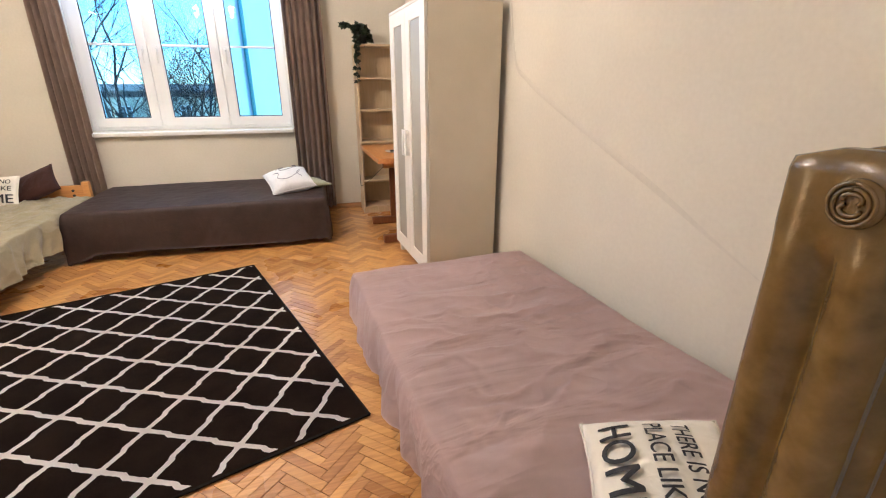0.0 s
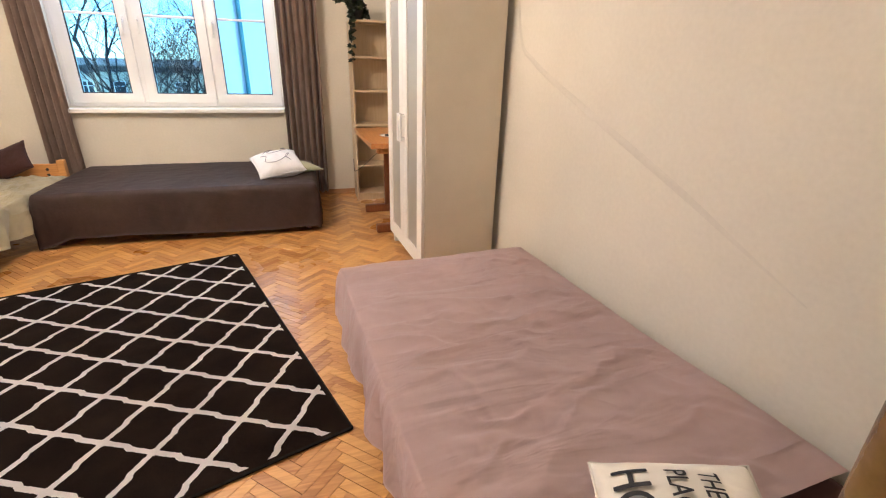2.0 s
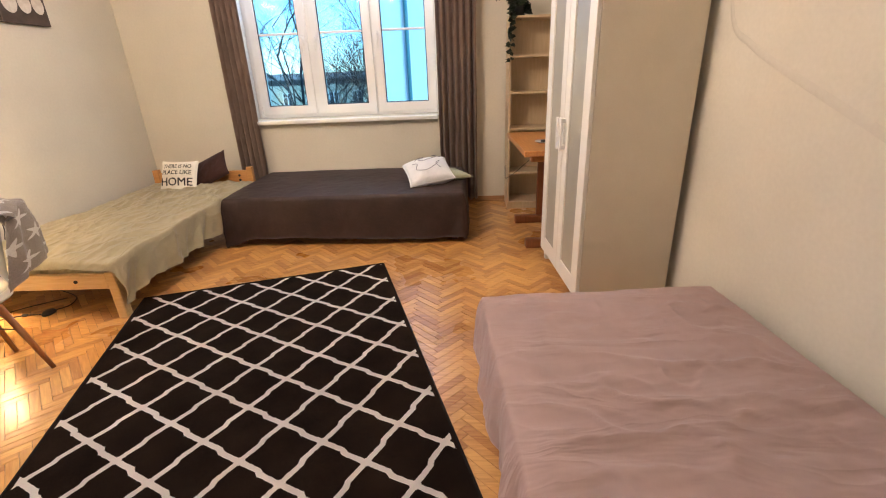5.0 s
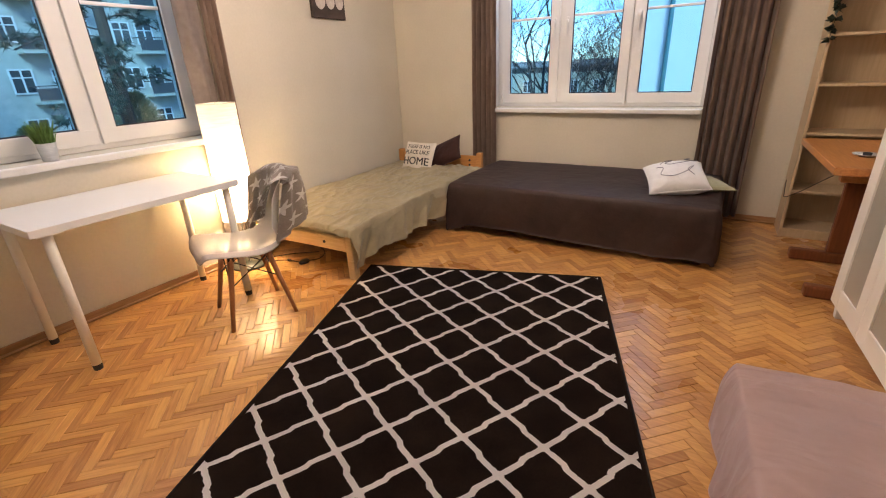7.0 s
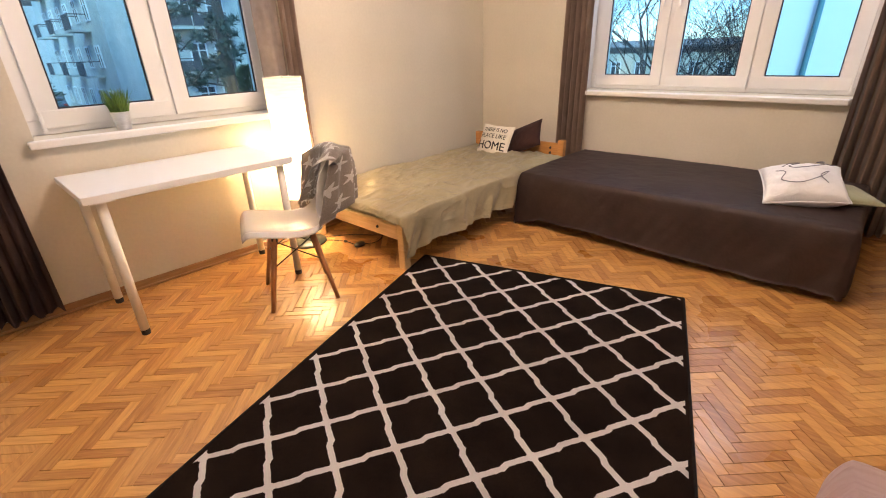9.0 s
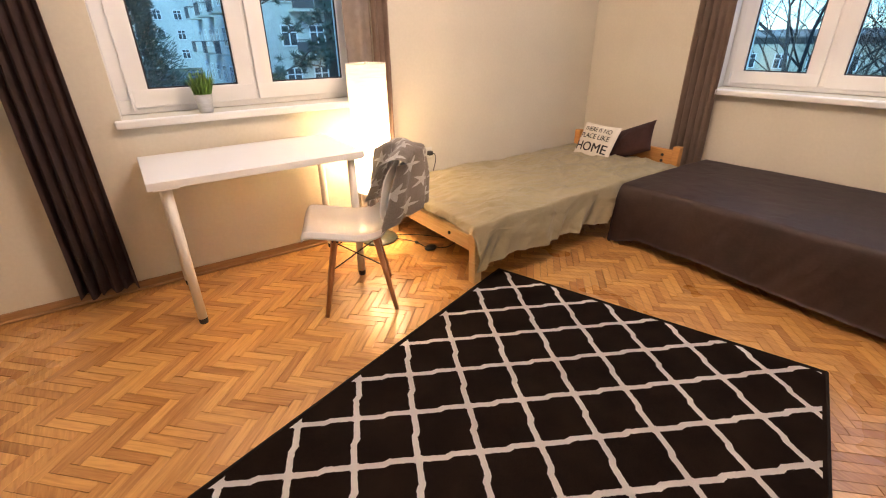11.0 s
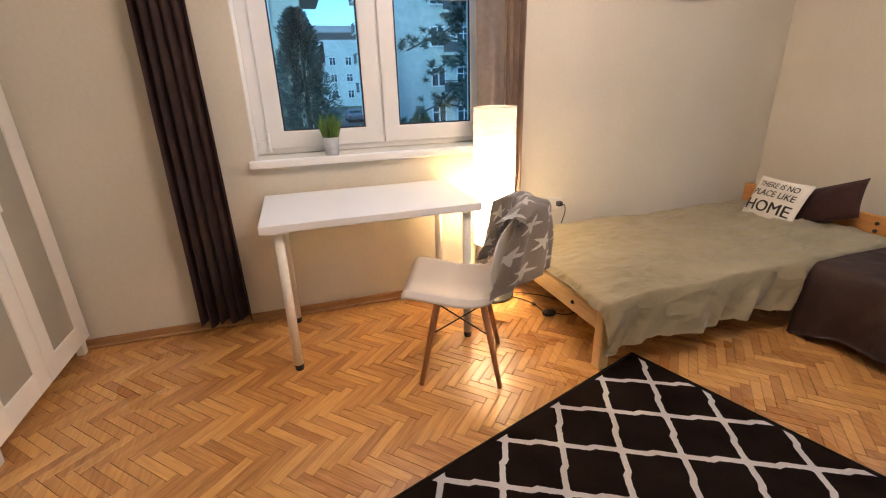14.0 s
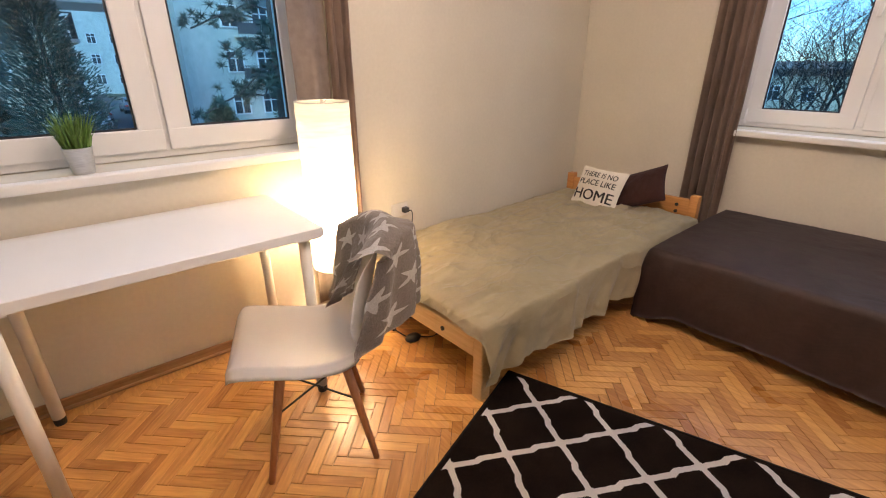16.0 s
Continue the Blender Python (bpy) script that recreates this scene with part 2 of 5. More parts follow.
M_GRASSP = surface("plastic_grass", (0.05, 0.13, 0.018), (0.17, 0.32, 0.055), rough=0.5, fine=40, bump=0.02)
M_SOCKET = surface("white_socket_plastic", (0.68, 0.66, 0.62), (0.74, 0.72, 0.69), rough=0.35, bump=0.01)
M_BASE = surface("dark_green_lamp_base", (0.04, 0.045, 0.035), (0.075, 0.08, 0.06), rough=0.4, bump=0.04)


def paper_shade():
    m, nt, nd, ln, p = nodes_of("lit_paper_shade")
    nd.remove(p)
    out = nd["Material Output"]
    tc = nd.new("ShaderNodeTexCoord")
    mp = nd.new("ShaderNodeMapping")
    mp.inputs["Scale"].default_value = (3, 3, 30)
    ln.new(tc.outputs["Object"], mp.inputs["Vector"])
    n1 = nd.new("ShaderNodeTexNoise")
    n1.inputs["Scale"].default_value = 3
    n1.inputs["Detail"].default_value = 5
    ln.new(mp.outputs[0], n1.inputs["Vector"])
    r = ramp(nd, [(0.3, (0.74, 0.70, 0.62)), (0.7, (0.88, 0.86, 0.80))])
    ln.new(n1.outputs["Fac"], r.inputs[0])
    tr = nd.new("ShaderNodeBsdfTranslucent")
    df = nd.new("ShaderNodeBsdfDiffuse")
    em = nd.new("ShaderNodeEmission")
    em.inputs["Color"].default_value = (1.0, 0.78, 0.46, 1)
    em.inputs["Strength"].default_value = SHADE_GLOW
    mx = nd.new("ShaderNodeMixShader")
    mx.inputs[0].default_value = 0.55
    ad = nd.new("ShaderNodeAddShader")
    ln.new(r.outputs[0], tr.inputs["Color"])
    ln.new(r.outputs[0], df.inputs["Color"])
    ln.new(df.outputs[0], mx.inputs[1])
    ln.new(tr.outputs[0], mx.inputs[2])
    ln.new(mx.outputs[0], ad.inputs[0])
    ln.new(em.outputs[0], ad.inputs[1])
    ln.new(ad.outputs[0], out.inputs["Surface"])
    return m


M_SHADE = paper_shade()
M_BULB = glow("lit_bulb", (1.0, 0.78, 0.50), 30.0)
M_BRASS = surface("aged_brass", (0.30, 0.20, 0.07), (0.48, 0.34, 0.13), rough=0.35, metal=1.0, bump=0.04)


def glass(name):
    m, nt, nd, ln, p = nodes_of(name)
    nd.remove(p)
    out = nd["Material Output"]
    tr = nd.new("ShaderNodeBsdfTransparent")
    tr.inputs["Color"].default_value = (0.68, 0.93, 0.965, 1)
    gl = nd.new("ShaderNodeBsdfGlossy")
    gl.inputs["Roughness"].default_value = 0.02
    fr = nd.new("ShaderNodeFresnel")
    fr.inputs["IOR"].default_value = 1.5
    mx = nd.new("ShaderNodeMixShader")
    ln.new(fr.outputs[0], mx.inputs[0])
    ln.new(tr.outputs[0], mx.inputs[1])
    ln.new(gl.outputs[0], mx.inputs[2])
    ln.new(mx.outputs[0], out.inputs["Surface"])
    return m


M_GLASS = glass("window_glass")

# ---- building helpers ----


def thing(name, m, label, category, group="", kind=""):
    """An empty at a thing's base, with its tags."""
    ob = new(name)
    ob.empty_display_size = 0.1
    ob.matrix_world = m
    return tagged(ob, label, category, group, kind)


def mesh_of(name, bm, material, smooth=False):
    bmesh.ops.recalc_face_normals(bm, faces=bm.faces[:])
    me = bpy.data.meshes.new(name)
    bm.to_mesh(me)
    bm.free()
    if material:
        me.materials.append(material)
    if smooth:
        me.polygons.foreach_set("use_smooth", [True] * len(me.polygons))
    return me


def part(name, bm, material, parent, label="", smooth=False):
    ob = new(name, mesh_of(name, bm, material, smooth))
    ob.parent = parent
    if label:
        ob["label"] = label
    return ob


def single(name, bm, material, label, category, m=None, group="", kind="", smooth=False):
    """A thing that is one mesh."""
    ob = new(name, mesh_of(name, bm, material, smooth))
    if m is not None:
        ob.matrix_world = m
    return tagged(ob, label, category, group, kind)


def box(x0, x1, y0, y1, z0, z1, bevel=0.0, bm=None, segments=1):
    bm2 = bmesh.new()
    bmesh.ops.create_cube(bm2, size=1)
    for v in bm2.verts:
        v.co = Vector((x0 + (v.co.x + 0.5) * (x1 - x0), y0 + (v.co.y + 0.5) * (y1 - y0), z0 + (v.co.z + 0.5) * (z1 - z0)))
    if bevel:
        bmesh.ops.bevel(bm2, geom=bm2.edges[:], offset=bevel, segments=segments, affect="EDGES", profile=0.6)
    return bm2 if bm is None else merge(bm, bm2)


def merge(bm, other):
    me = bpy.data.meshes.new("tmp")
    other.to_mesh(me)
    other.free()
    bm.from_mesh(me)
    bpy.data.meshes.remove(me)
    return bm


def rod(p0, p1, r0, r1=None, seg=12, bm=None, caps=True):
    """A round bar from p0 to p1."""
    bm = bm or bmesh.new()
    r1 = r0 if r1 is None else r1
    p0, p1 = Vector(p0), Vector(p1)
    q = (p1 - p0).to_track_quat("Z", "Y").to_matrix()
    rings = []
    for p, r in ((p0, r0), (p1, r1)):
        rings.append([bm.verts.new(p + q @ Vector((r * math.cos(2 * math.pi * k / seg), r * math.sin(2 * math.pi * k / seg), 0))) for k in range(seg)])
    for k in range(seg):
        bm.faces.new((rings[0][k], rings[0][(k + 1) % seg], rings[1][(k + 1) % seg], rings[1][k]))
    if caps:
        bm.faces.new(rings[0][::-1])
        bm.faces.new(rings[1])
    return bm


def lathe(profile, seg=24, bm=None, close=False):
    """A turned body about z from (radius, height) pairs."""
    bm = bm or bmesh.new()
    rings = [[bm.verts.new((r * math.cos(2 * math.pi * k / seg), r * math.sin(2 * math.pi * k / seg), z)) for k in range(seg)] for r, z in profile]
    for a, b in zip(rings, rings[1:]):
        for k in range(seg):
            bm.faces.new((a[k], a[(k + 1) % seg], b[(k + 1) % seg], b[k]))
    if close:
        bm.faces.new(rings[0][::-1])
        bm.faces.new(rings[-1])
    return bm


def sheet(nu, nv, f, bm=None, thick=0.0):
    """A grid of points f(u, v), u and v from 0 to 1; with a thickness it gets a back and rims."""
    bm = bm or bmesh.new()
    g = [[bm.verts.new(f(i / nu, j / nv)) for j in range(nv + 1)] for i in range(nu + 1)]
    fs = []
    for i in range(nu):
        for j in range(nv):
            fs.append(bm.faces.new((g[i][j], g[i + 1][j], g[i + 1][j + 1], g[i][j + 1])))
    if thick:
        bmesh.ops.solidify(bm, geom=fs, thickness=thick)
    return bm


def tube(points, r, seg=8, bm=None):
    """A bent round bar or cable along points."""
    bm = bm or bmesh.new()
    pts = [Vector(p) for p in points]
    rings = []
    for k, p in enumerate(pts):
        d = (pts[min(k + 1, len(pts) - 1)] - pts[max(k - 1, 0)]).normalized()
        side = d.cross(Vector((0, 0, 1)))
        if side.length < 0.05:
            side = d.cross(Vector((0, 1, 0)))
        side.normalize()
        up = side.cross(d)
        rings.append([bm.verts.new(p + r * (math.cos(2 * math.pi * j / seg) * side + math.sin(2 * math.pi * j / seg) * up)) for j in range(seg)])
    for a, b in zip(rings, rings[1:]):
        for j in range(seg):
            bm.faces.new((a[j], a[(j + 1) % seg], b[(j + 1) % seg], b[j]))
    bm.faces.new(rings[0][::-1])
    bm.faces.new(rings[-1])
    return bm


def curve_points(ctrl, n=40):
    """A smooth line through control points."""
    c = [Vector(p) for p in ctrl]
    c = [2 * c[0] - c[1]] + c + [2 * c[-1] - c[-2]]
    out = []
    spans = len(c) - 3
    for k in range(n + 1):
        s = min(k / n * spans, spans - 1e-6)
        i = int(s)
        t = s - i
        p0, p1, p2, p3 = c[i:i + 4]
        out.append(0.5 * ((2 * p1) + (p2 - p0) * t + (2 * p0 - 5 * p1 + 4 * p2 - p3) * t * t + (3 * p1 - p0 - 3 * p2 + p3) * t ** 3))
    return out


def smoothstep(a, b, x):
    t = min(1.0, max(0.0, (x - a) / (b - a)))
    return t * t * (3 - 2 * t)


def wrinkle(p, scale=4.0, seed=0.0):
    return noise.fractal(Vector((p[0] * scale + seed, p[1] * scale - seed, p[2] * scale)), 0.7, 2.0, 4)


def slab_path(name, pts, z0, z1, thick, openings, label):
    """An upright wall along the line from pts[0] to pts[1] (inner face on it), with openings (s0, s1, z0, z1)."""
    a, b = Vector((*pts[0], 0)), Vector((*pts[1], 0))
    length = (b - a).length
    d = (b - a).normalized()
    out = Vector((-d.y, d.x, 0))
    bm = bmesh.new()

    def block(s0, s1, za, zb):
        box(s0, s1, 0, thick, za, zb, bm=bm)

    s = 0.0
    for s0, s1, za, zb in openings:
        block(s, s0, z0, z1)
        block(s0, s1, z0, za)
        block(s0, s1, zb, z1)
        s = s1
    block(s, length, z0, z1)
    bmesh.ops.remove_doubles(bm, verts=bm.verts[:], dist=1e-5)
    ob = new(name, mesh_of(name, bm, M_WALL))
    ob.matrix_world = Matrix.Translation(a) @ Matrix(((d.x, out.x, 0, 0), (d.y, out.y, 0, 0), (0, 0, 1, 0), (0, 0, 0, 1)))
    return tagged(ob, label, "wall", kind="structure")

# ---- the room ----
CEIL = 2.85
NORTH = 5.22        # inner face of the window wall
# west wall: two stretches, the second slightly askew; east wall slightly askew
WEST_A, WEST_B, WEST_C = (-2.93, -0.08), (-2.895, 2.9), (-3.065, NORTH)
EAST_A, EAST_B = (1.505, -0.08), (1.17, NORTH)
W1 = (-1.93, -0.05, 0.895, 2.40)     # window in the north wall: x0, x1, z0, z1
W2 = (1.475, 2.85, 0.915, 2.40)      # window in the west wall: y0, y1, z0, z1


def east_x(y):
    return EAST_A[0] + (y - EAST_A[1]) / (EAST_B[1] - EAST_A[1]) * (EAST_B[0] - EAST_A[0])


def west_x(y):
    if y < WEST_B[1]:
        return WEST_A[0] + (y - WEST_A[1]) / (WEST_B[1] - WEST_A[1]) * (WEST_B[0] - WEST_A[0])
    return WEST_B[0] + (y - WEST_B[1]) / (WEST_C[1] - WEST_B[1]) * (WEST_C[0] - WEST_B[0])


slab_path("wall_west_1", (WEST_A, WEST_B), 0, CEIL, 0.36, [(W2[0] - WEST_A[1], W2[1] - WEST_A[1], W2[2], W2[3])], "cream painted plaster wall with a window opening")
slab_path("wall_west_2", (WEST_B, WEST_C), 0, CEIL, 0.36, [], "cream painted plaster wall beside the pine bed")
slab_path("wall_north", ((WEST_C[0] - 0.36, NORTH), (EAST_B[0] + 0.36, NORTH)), 0, CEIL, 0.40, [(W1[0] - WEST_C[0] + 0.36, W1[1] - WEST_C[0] + 0.36, W1[2], W1[3])], "cream painted plaster wall with a wide window opening")
slab_path("wall_east", (EAST_B, EAST_A), 0, CEIL, 0.30, [], "plain cream painted plaster wall")
slab_path("wall_south", ((EAST_A[0] + 0.3, -0.08), (WEST_A[0] - 0.36, -0.08)), 0, CEIL, 0.30, [], "plain cream painted plaster wall")

bm = box(-3.5, 1.9, -0.45, 5.7, CEIL, CEIL + 0.2)
single("ceiling", bm, M_CEIL, "plain white painted ceiling", "ceiling", kind="structure")


def skirting(name, a, b, gap=()):
    a, b = Vector((*a, 0)), Vector((*b, 0))
    length = (b - a).length
    d = (b - a).normalized()
    inn = Vector((d.y, -d.x, 0))
    bm = box(0, length, 0.002, 0.016, 0.002, 0.052, 0.004)
    box(0, length, 0.002, 0.030, 0.002, 0.016, 0.004, bm=bm)
    ob = new(name, mesh_of(name, bm, M_SKIRT))
    ob.matrix_world = Matrix.Translation(a) @ Matrix(((d.x, inn.x, 0, 0), (d.y, inn.y, 0, 0), (0, 0, 1, 0), (0, 0, 0, 1)))
    tagged(ob, "low oak skirting board along the wall", "baseboard", kind="structure")


skirting("baseboard_1", WEST_A, WEST_B)
skirting("baseboard_2", WEST_B, WEST_C)
skirting("baseboard_3", WEST_C, EAST_B)
skirting("baseboard_4", EAST_B, EAST_A)


# the east wall's shadow band, put in as a low soft ridge of darker paint running down southwards
bm = bmesh.new()
SHADOW_LINE = [(2.875, 1.90), (2.865, 1.72), (2.78, 1.44), (2.64, 1.345), (2.43, 1.25), (1.94, 1.06), (1.54, 0.905), (1.27, 0.79), (1.05, 0.70)]
seam = curve_points([(east_x(y), y, z) for y, z in SHADOW_LINE], 70)
rows = []
for k, p in enumerate(seam):
    q, r = seam[max(0, k - 1)], seam[min(len(seam) - 1, k + 1)]
    d = (r - q).normalized()
    up = Vector((-1, 0, 0)).cross(d).normalized()
    half, high = (0.012 + 0.008 * k / 70) * (1 - 0.85 * smoothstep(45, 70, k)), 0.0035 * (1 - 0.6 * k / 70) * (1 - smoothstep(45, 70, k))
    rows.append([bm.verts.new(p + up * half * a + Vector((-high * (1 - a * a) - 0.0006, 0, 0))) for a in (-1, -0.6, -0.2, 0.2, 0.6, 1)])
for a, b in zip(rows, rows[1:]):
    for k in range(5):
        bm.faces.new((a[k], a[k + 1], b[k + 1], b[k]))
bmesh.ops.recalc_face_normals(bm, faces=bm.faces[:])
single("trim", bm, M_SHADOW_BAND, "soft shadow band built as a darker ridge on the cream wall", "plaster seam", kind="structure", smooth=True)


def casement_window(name, m, width, z0, z1, sashes, depth, label, s=0.085, f=0.052):
    """A plastic window in an opening: local x across (0 to width), y outwards from the inner wall face, z up."""
    w = thing(name, m, label, "window", kind="structure")
    d0 = depth
    bm = box(0.002, width - 0.002, d0, d0 + 0.07, z0 + 0.002, z0 + f, 0.004)
    box(0.002, width - 0.002, d0, d0 + 0.07, z1 - f, z1 - 0.002, 0.004, bm=bm)
    box(0.002, f, d0, d0 + 0.07, z0 + f, z1 - f, 0.004, bm=bm)
    box(width - f, width - 0.002, d0, d0 + 0.07, z0 + f, z1 - f, 0.004, bm=bm)
    part("window_frame", bm, M_PVC, w)
    part("reveal", box(0.0, 0.004, 0.004, d0, z0 + 0.002, z1 - 0.002), M_SILL, w, "white painted reveal")
    part("reveal", box(width - 0.004, width, 0.004, d0, z0 + 0.002, z1 - 0.002), M_SILL, w, "white painted reveal")
    for (a0, b0, *_), (a1, b1, *_) in zip(sashes, sashes[1:]):
        part("mullion", box((b0 + a1) / 2 - 0.035, (b0 + a1) / 2 + 0.035, d0 + 0.002, d0 + 0.068, z0 + f, z1 - f), M_PVC, w)
    for k, (a, b, hinge, handle) in enumerate(sashes):
        zb, zt = z0 + 0.034, z1 - 0.034
        y0, y1 = d0 - 0.020, d0 + 0.048
        bm = box(a, b, y0, y1, zb, zb + s, 0.006, segments=2)
        box(a, b, y0, y1, zt - s, zt, 0.006, bm=bm, segments=2)
        box(a, a + s, y0 + 0.0005, y1 - 0.0005, zb + s - 0.006, zt - s + 0.006, 0.006, bm=bm, segments=2)
        box(b - s, b, y0 + 0.0005, y1 - 0.0005, zb + s - 0.006, zt - s + 0.006, 0.006, bm=bm, segments=2)
        sash = part("sash", bm, M_PVC, w)
        g = 0.008
        bm = box(a + s, a + s + g, y0 + 0.012, y0 + 0.02, zb + s, zt - s)
        box(b - s - g, b - s, y0 + 0.012, y0 + 0.02, zb + s, zt - s, bm=bm)
        box(a + s + g, b - s - g, y0 + 0.012, y0 + 0.02, zb + s, zb + s + g, bm=bm)
        box(a + s + g, b - s - g, y0 + 0.012, y0 + 0.02, zt - s - g, zt - s, bm=bm)
        part("seal", bm, M_BLACK, sash, "thin black rubber seal")
        bm = box(a + s - 0.004, b - s + 0.004, y0 + 0.024, y0 + 0.030, zb + s - 0.004, zt - s + 0.004)
        pane = part("pane", bm, M_GLASS, sash)
        pane.visible_shadow = False
        zbar = zb + s + 0.655
        bm = box(a + s, b - s, y0 + 0.014, y0 + 0.0235, zbar, zbar + 0.020, 0.003)
        box(a + s, b - s, y0 + 0.0305, y0 + 0.04, zbar, zbar + 0.020, 0.003, bm=bm)
        part("glazing_bar", bm, M_PVC, sash)
        # hinge barrel at the sash foot
        hx = a + 0.006 if hinge == "a" else b - 0.006
        bm = rod((hx, y0 - 0.008, zb - 0.006), (hx, y0 - 0.008, zb + 0.085), 0.008, seg=10)
        rod((hx, y0 - 0.008, zb - 0.012), (hx, y0 - 0.008, zb - 0.006), 0.011, seg=10, bm=bm)
        part("hinge", bm, M_PVC, sash)
        if handle:
            hx = b - s / 2 if hinge == "a" else a + s / 2
            bm = box(hx - 0.014, hx + 0.014, y0 - 0.010, y0 - 0.001, 1.60, 1.67, 0.004)
            rod((hx, y0 - 0.008, 1.635), (hx, y0 - 0.048, 1.635), 0.009, seg=10, bm=bm)
            box(hx - 0.011, hx + 0.011, y0 - 0.060, y0 - 0.044, 1.515, 1.648, 0.005, bm=bm, segments=2)
            part("handle", bm, M_PVC, sash, "white lever handle")
    return w


def window_sill(name, m, width, z, front, back, label, ends=(-0.03, 0.03)):
    """A white sill board with a rounded nose; local y outwards."""
    bm = box(ends[0], width + ends[1], -front, -0.001, z - 0.038, z, 0.010, segments=3)
    box(0.003, width - 0.003, -0.012, back, z - 0.036, z - 0.001, bm=bm)
    ob = new(name, mesh_of(name, bm, M_SILL))
    ob.matrix_world = m
    tagged(ob, label, "window sill", kind="structure")


n_w = W1[1] - W1[0]
m_n = Matrix.Translation((W1[0], NORTH, 0))
casement_window("window_1", m_n, n_w, W1[2], W1[3], [(0.045, 0.615, "a", True), (0.650, 1.245, "b", True), (1.257, n_w - 0.025, "b", True)], 0.17,
                "white plastic window with three casements and thin bars")
window_sill("window_sill_1", m_n, n_w, W1[2], 0.085, 0.17, "white painted sill board under the wide window", (0.055, -0.01))

m_w = Matrix.Translation((west_x(W2[0]), W2[0], 0)) @ pose(0, 0, 0, 0, 0, 90.0 - 0.6)
w_w = W2[1] - W2[0]
casement_window("window_2", m_w, w_w, W2[2], W2[3], [(0.065, 0.695, "a", False), (0.712, w_w - 0.04, "b", False)], 0.17,
                "white plastic window with two casements above the desk", 0.09, 0.075)
window_sill("window_sill_2", m_w, w_w, W2[2], 0.055, 0.17, "white sill board under the window by the desk")

# added area lamps under the heads of the openings, standing in for sky light
for name, m, width, power in (("sky_fill_north", m_n, n_w, 5.0), ("sky_fill_west", m_w, w_w, 2.8)):
    ld = bpy.data.lights.new(name, "AREA")
    ld.shape, ld.size, ld.size_y, ld.energy, ld.color = "RECTANGLE", width - 0.1, 0.14, power, (0.62, 0.82, 1.0)
    lo = new(name, ld)
    lo.matrix_world = m @ Matrix.Translation((width / 2, 0.075, W1[3] - 0.012)) @ pose(0, 0, 0, -12, 0, 0)

# ---- large furniture ----


def wardrobe(m, label):
    """Two-door wardrobe: local x along the front (0 to 0.81), y into the depth (0 front), z up."""
    w = thing("wardrobe", m, label, "wardrobe", group="white wardrobes")
    W, D, H = 0.81, 0.50, 1.80
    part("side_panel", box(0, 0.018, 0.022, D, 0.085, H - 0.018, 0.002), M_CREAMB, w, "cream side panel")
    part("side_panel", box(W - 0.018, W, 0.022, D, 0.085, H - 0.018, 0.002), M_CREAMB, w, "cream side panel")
    part("back_panel", box(0.018, W - 0.018, D - 0.008, D - 0.003, 0.09, H - 0.018), M_WHITE, w)
    part("bottom_panel", box(0.018, W - 0.018, 0.024, D - 0.008, 0.09, 0.108), M_WHITE, w)
    part("top_panel", box(-0.006, W + 0.006, 0.0, D + 0.002, H - 0.018, H, 0.003), M_WHITE, w)
    for x in (0.0, W - 0.045):
        for y in (0.024, D - 0.05):
            bm = box(x + 0.001, x + 0.044, y, y + 0.045, 0.0, 0.09, 0.003)
            for v in bm.verts:
                if v.co.z < 0.045:
                    v.co.x += (x + 0.022 - v.co.x) * 0.18
                    v.co.y += (y + 0.022 - v.co.y) * 0.18
            part("leg", bm, M_WHITE, w)
    for k in (0, 1):
        a = 0.002 + k * (W / 2)
        b = a + W / 2 - 0.004
        zb, zt = 0.088, H - 0.021
        s, sb = 0.098, 0.10
        left = s if k == 0 else 0.085
        right = 0.085 if k == 0 else s
        bm = box(a, a + left, 0, 0.020, zb, zt, 0.002)
        box(b - right, b, 0, 0.020, zb, zt, 0.002, bm=bm)
        box(a + left - 0.002, b - right + 0.002, 0.0006, 0.0194, zb, zb + sb, 0.002, bm=bm)
        box(a + left - 0.002, b - right + 0.002, 0.0006, 0.0194, zt - 0.085, zt, 0.002, bm=bm)
        door = part("door", bm, M_WHITE, w)
        part("glass_panel", box(a + left - 0.006, b - right + 0.006, 0.008, 0.012, zb + sb - 0.006, zt - 0.079), M_FROST, door, "grey frosted panel")
        hx = b - 0.030 if k == 0 else a + 0.030
        bm = box(hx - 0.016, hx + 0.016, -0.034, -0.022, 0.845, 1.025, 0.006, segments=2)
        box(hx - 0.010, hx + 0.010, -0.024, 0.001, 0.85, 0.875, 0.002, bm=bm)
        box(hx - 0.010, hx + 0.010, -0.024, 0.001, 0.995, 1.02, 0.002, bm=bm)
        part("handle", bm, M_SHELL, door, "flat white bar handle")
    return w


# wardrobe by the east wall: its front looks west; local x runs north to south
wardrobe(Matrix.Translation((0.718, 3.665, 0)) @ pose(0, 0, 0, 0, 0, -90 + 4.0), "white two-door wardrobe with frosted panels by the table")
# wardrobe in the south-west corner: its front looks north
wardrobe(Matrix.Translation((-2.075, 0.535, 0)) @ pose(0, 0, 0, 0, 0, 180), "white two-door wardrobe with frosted panels in the corner")


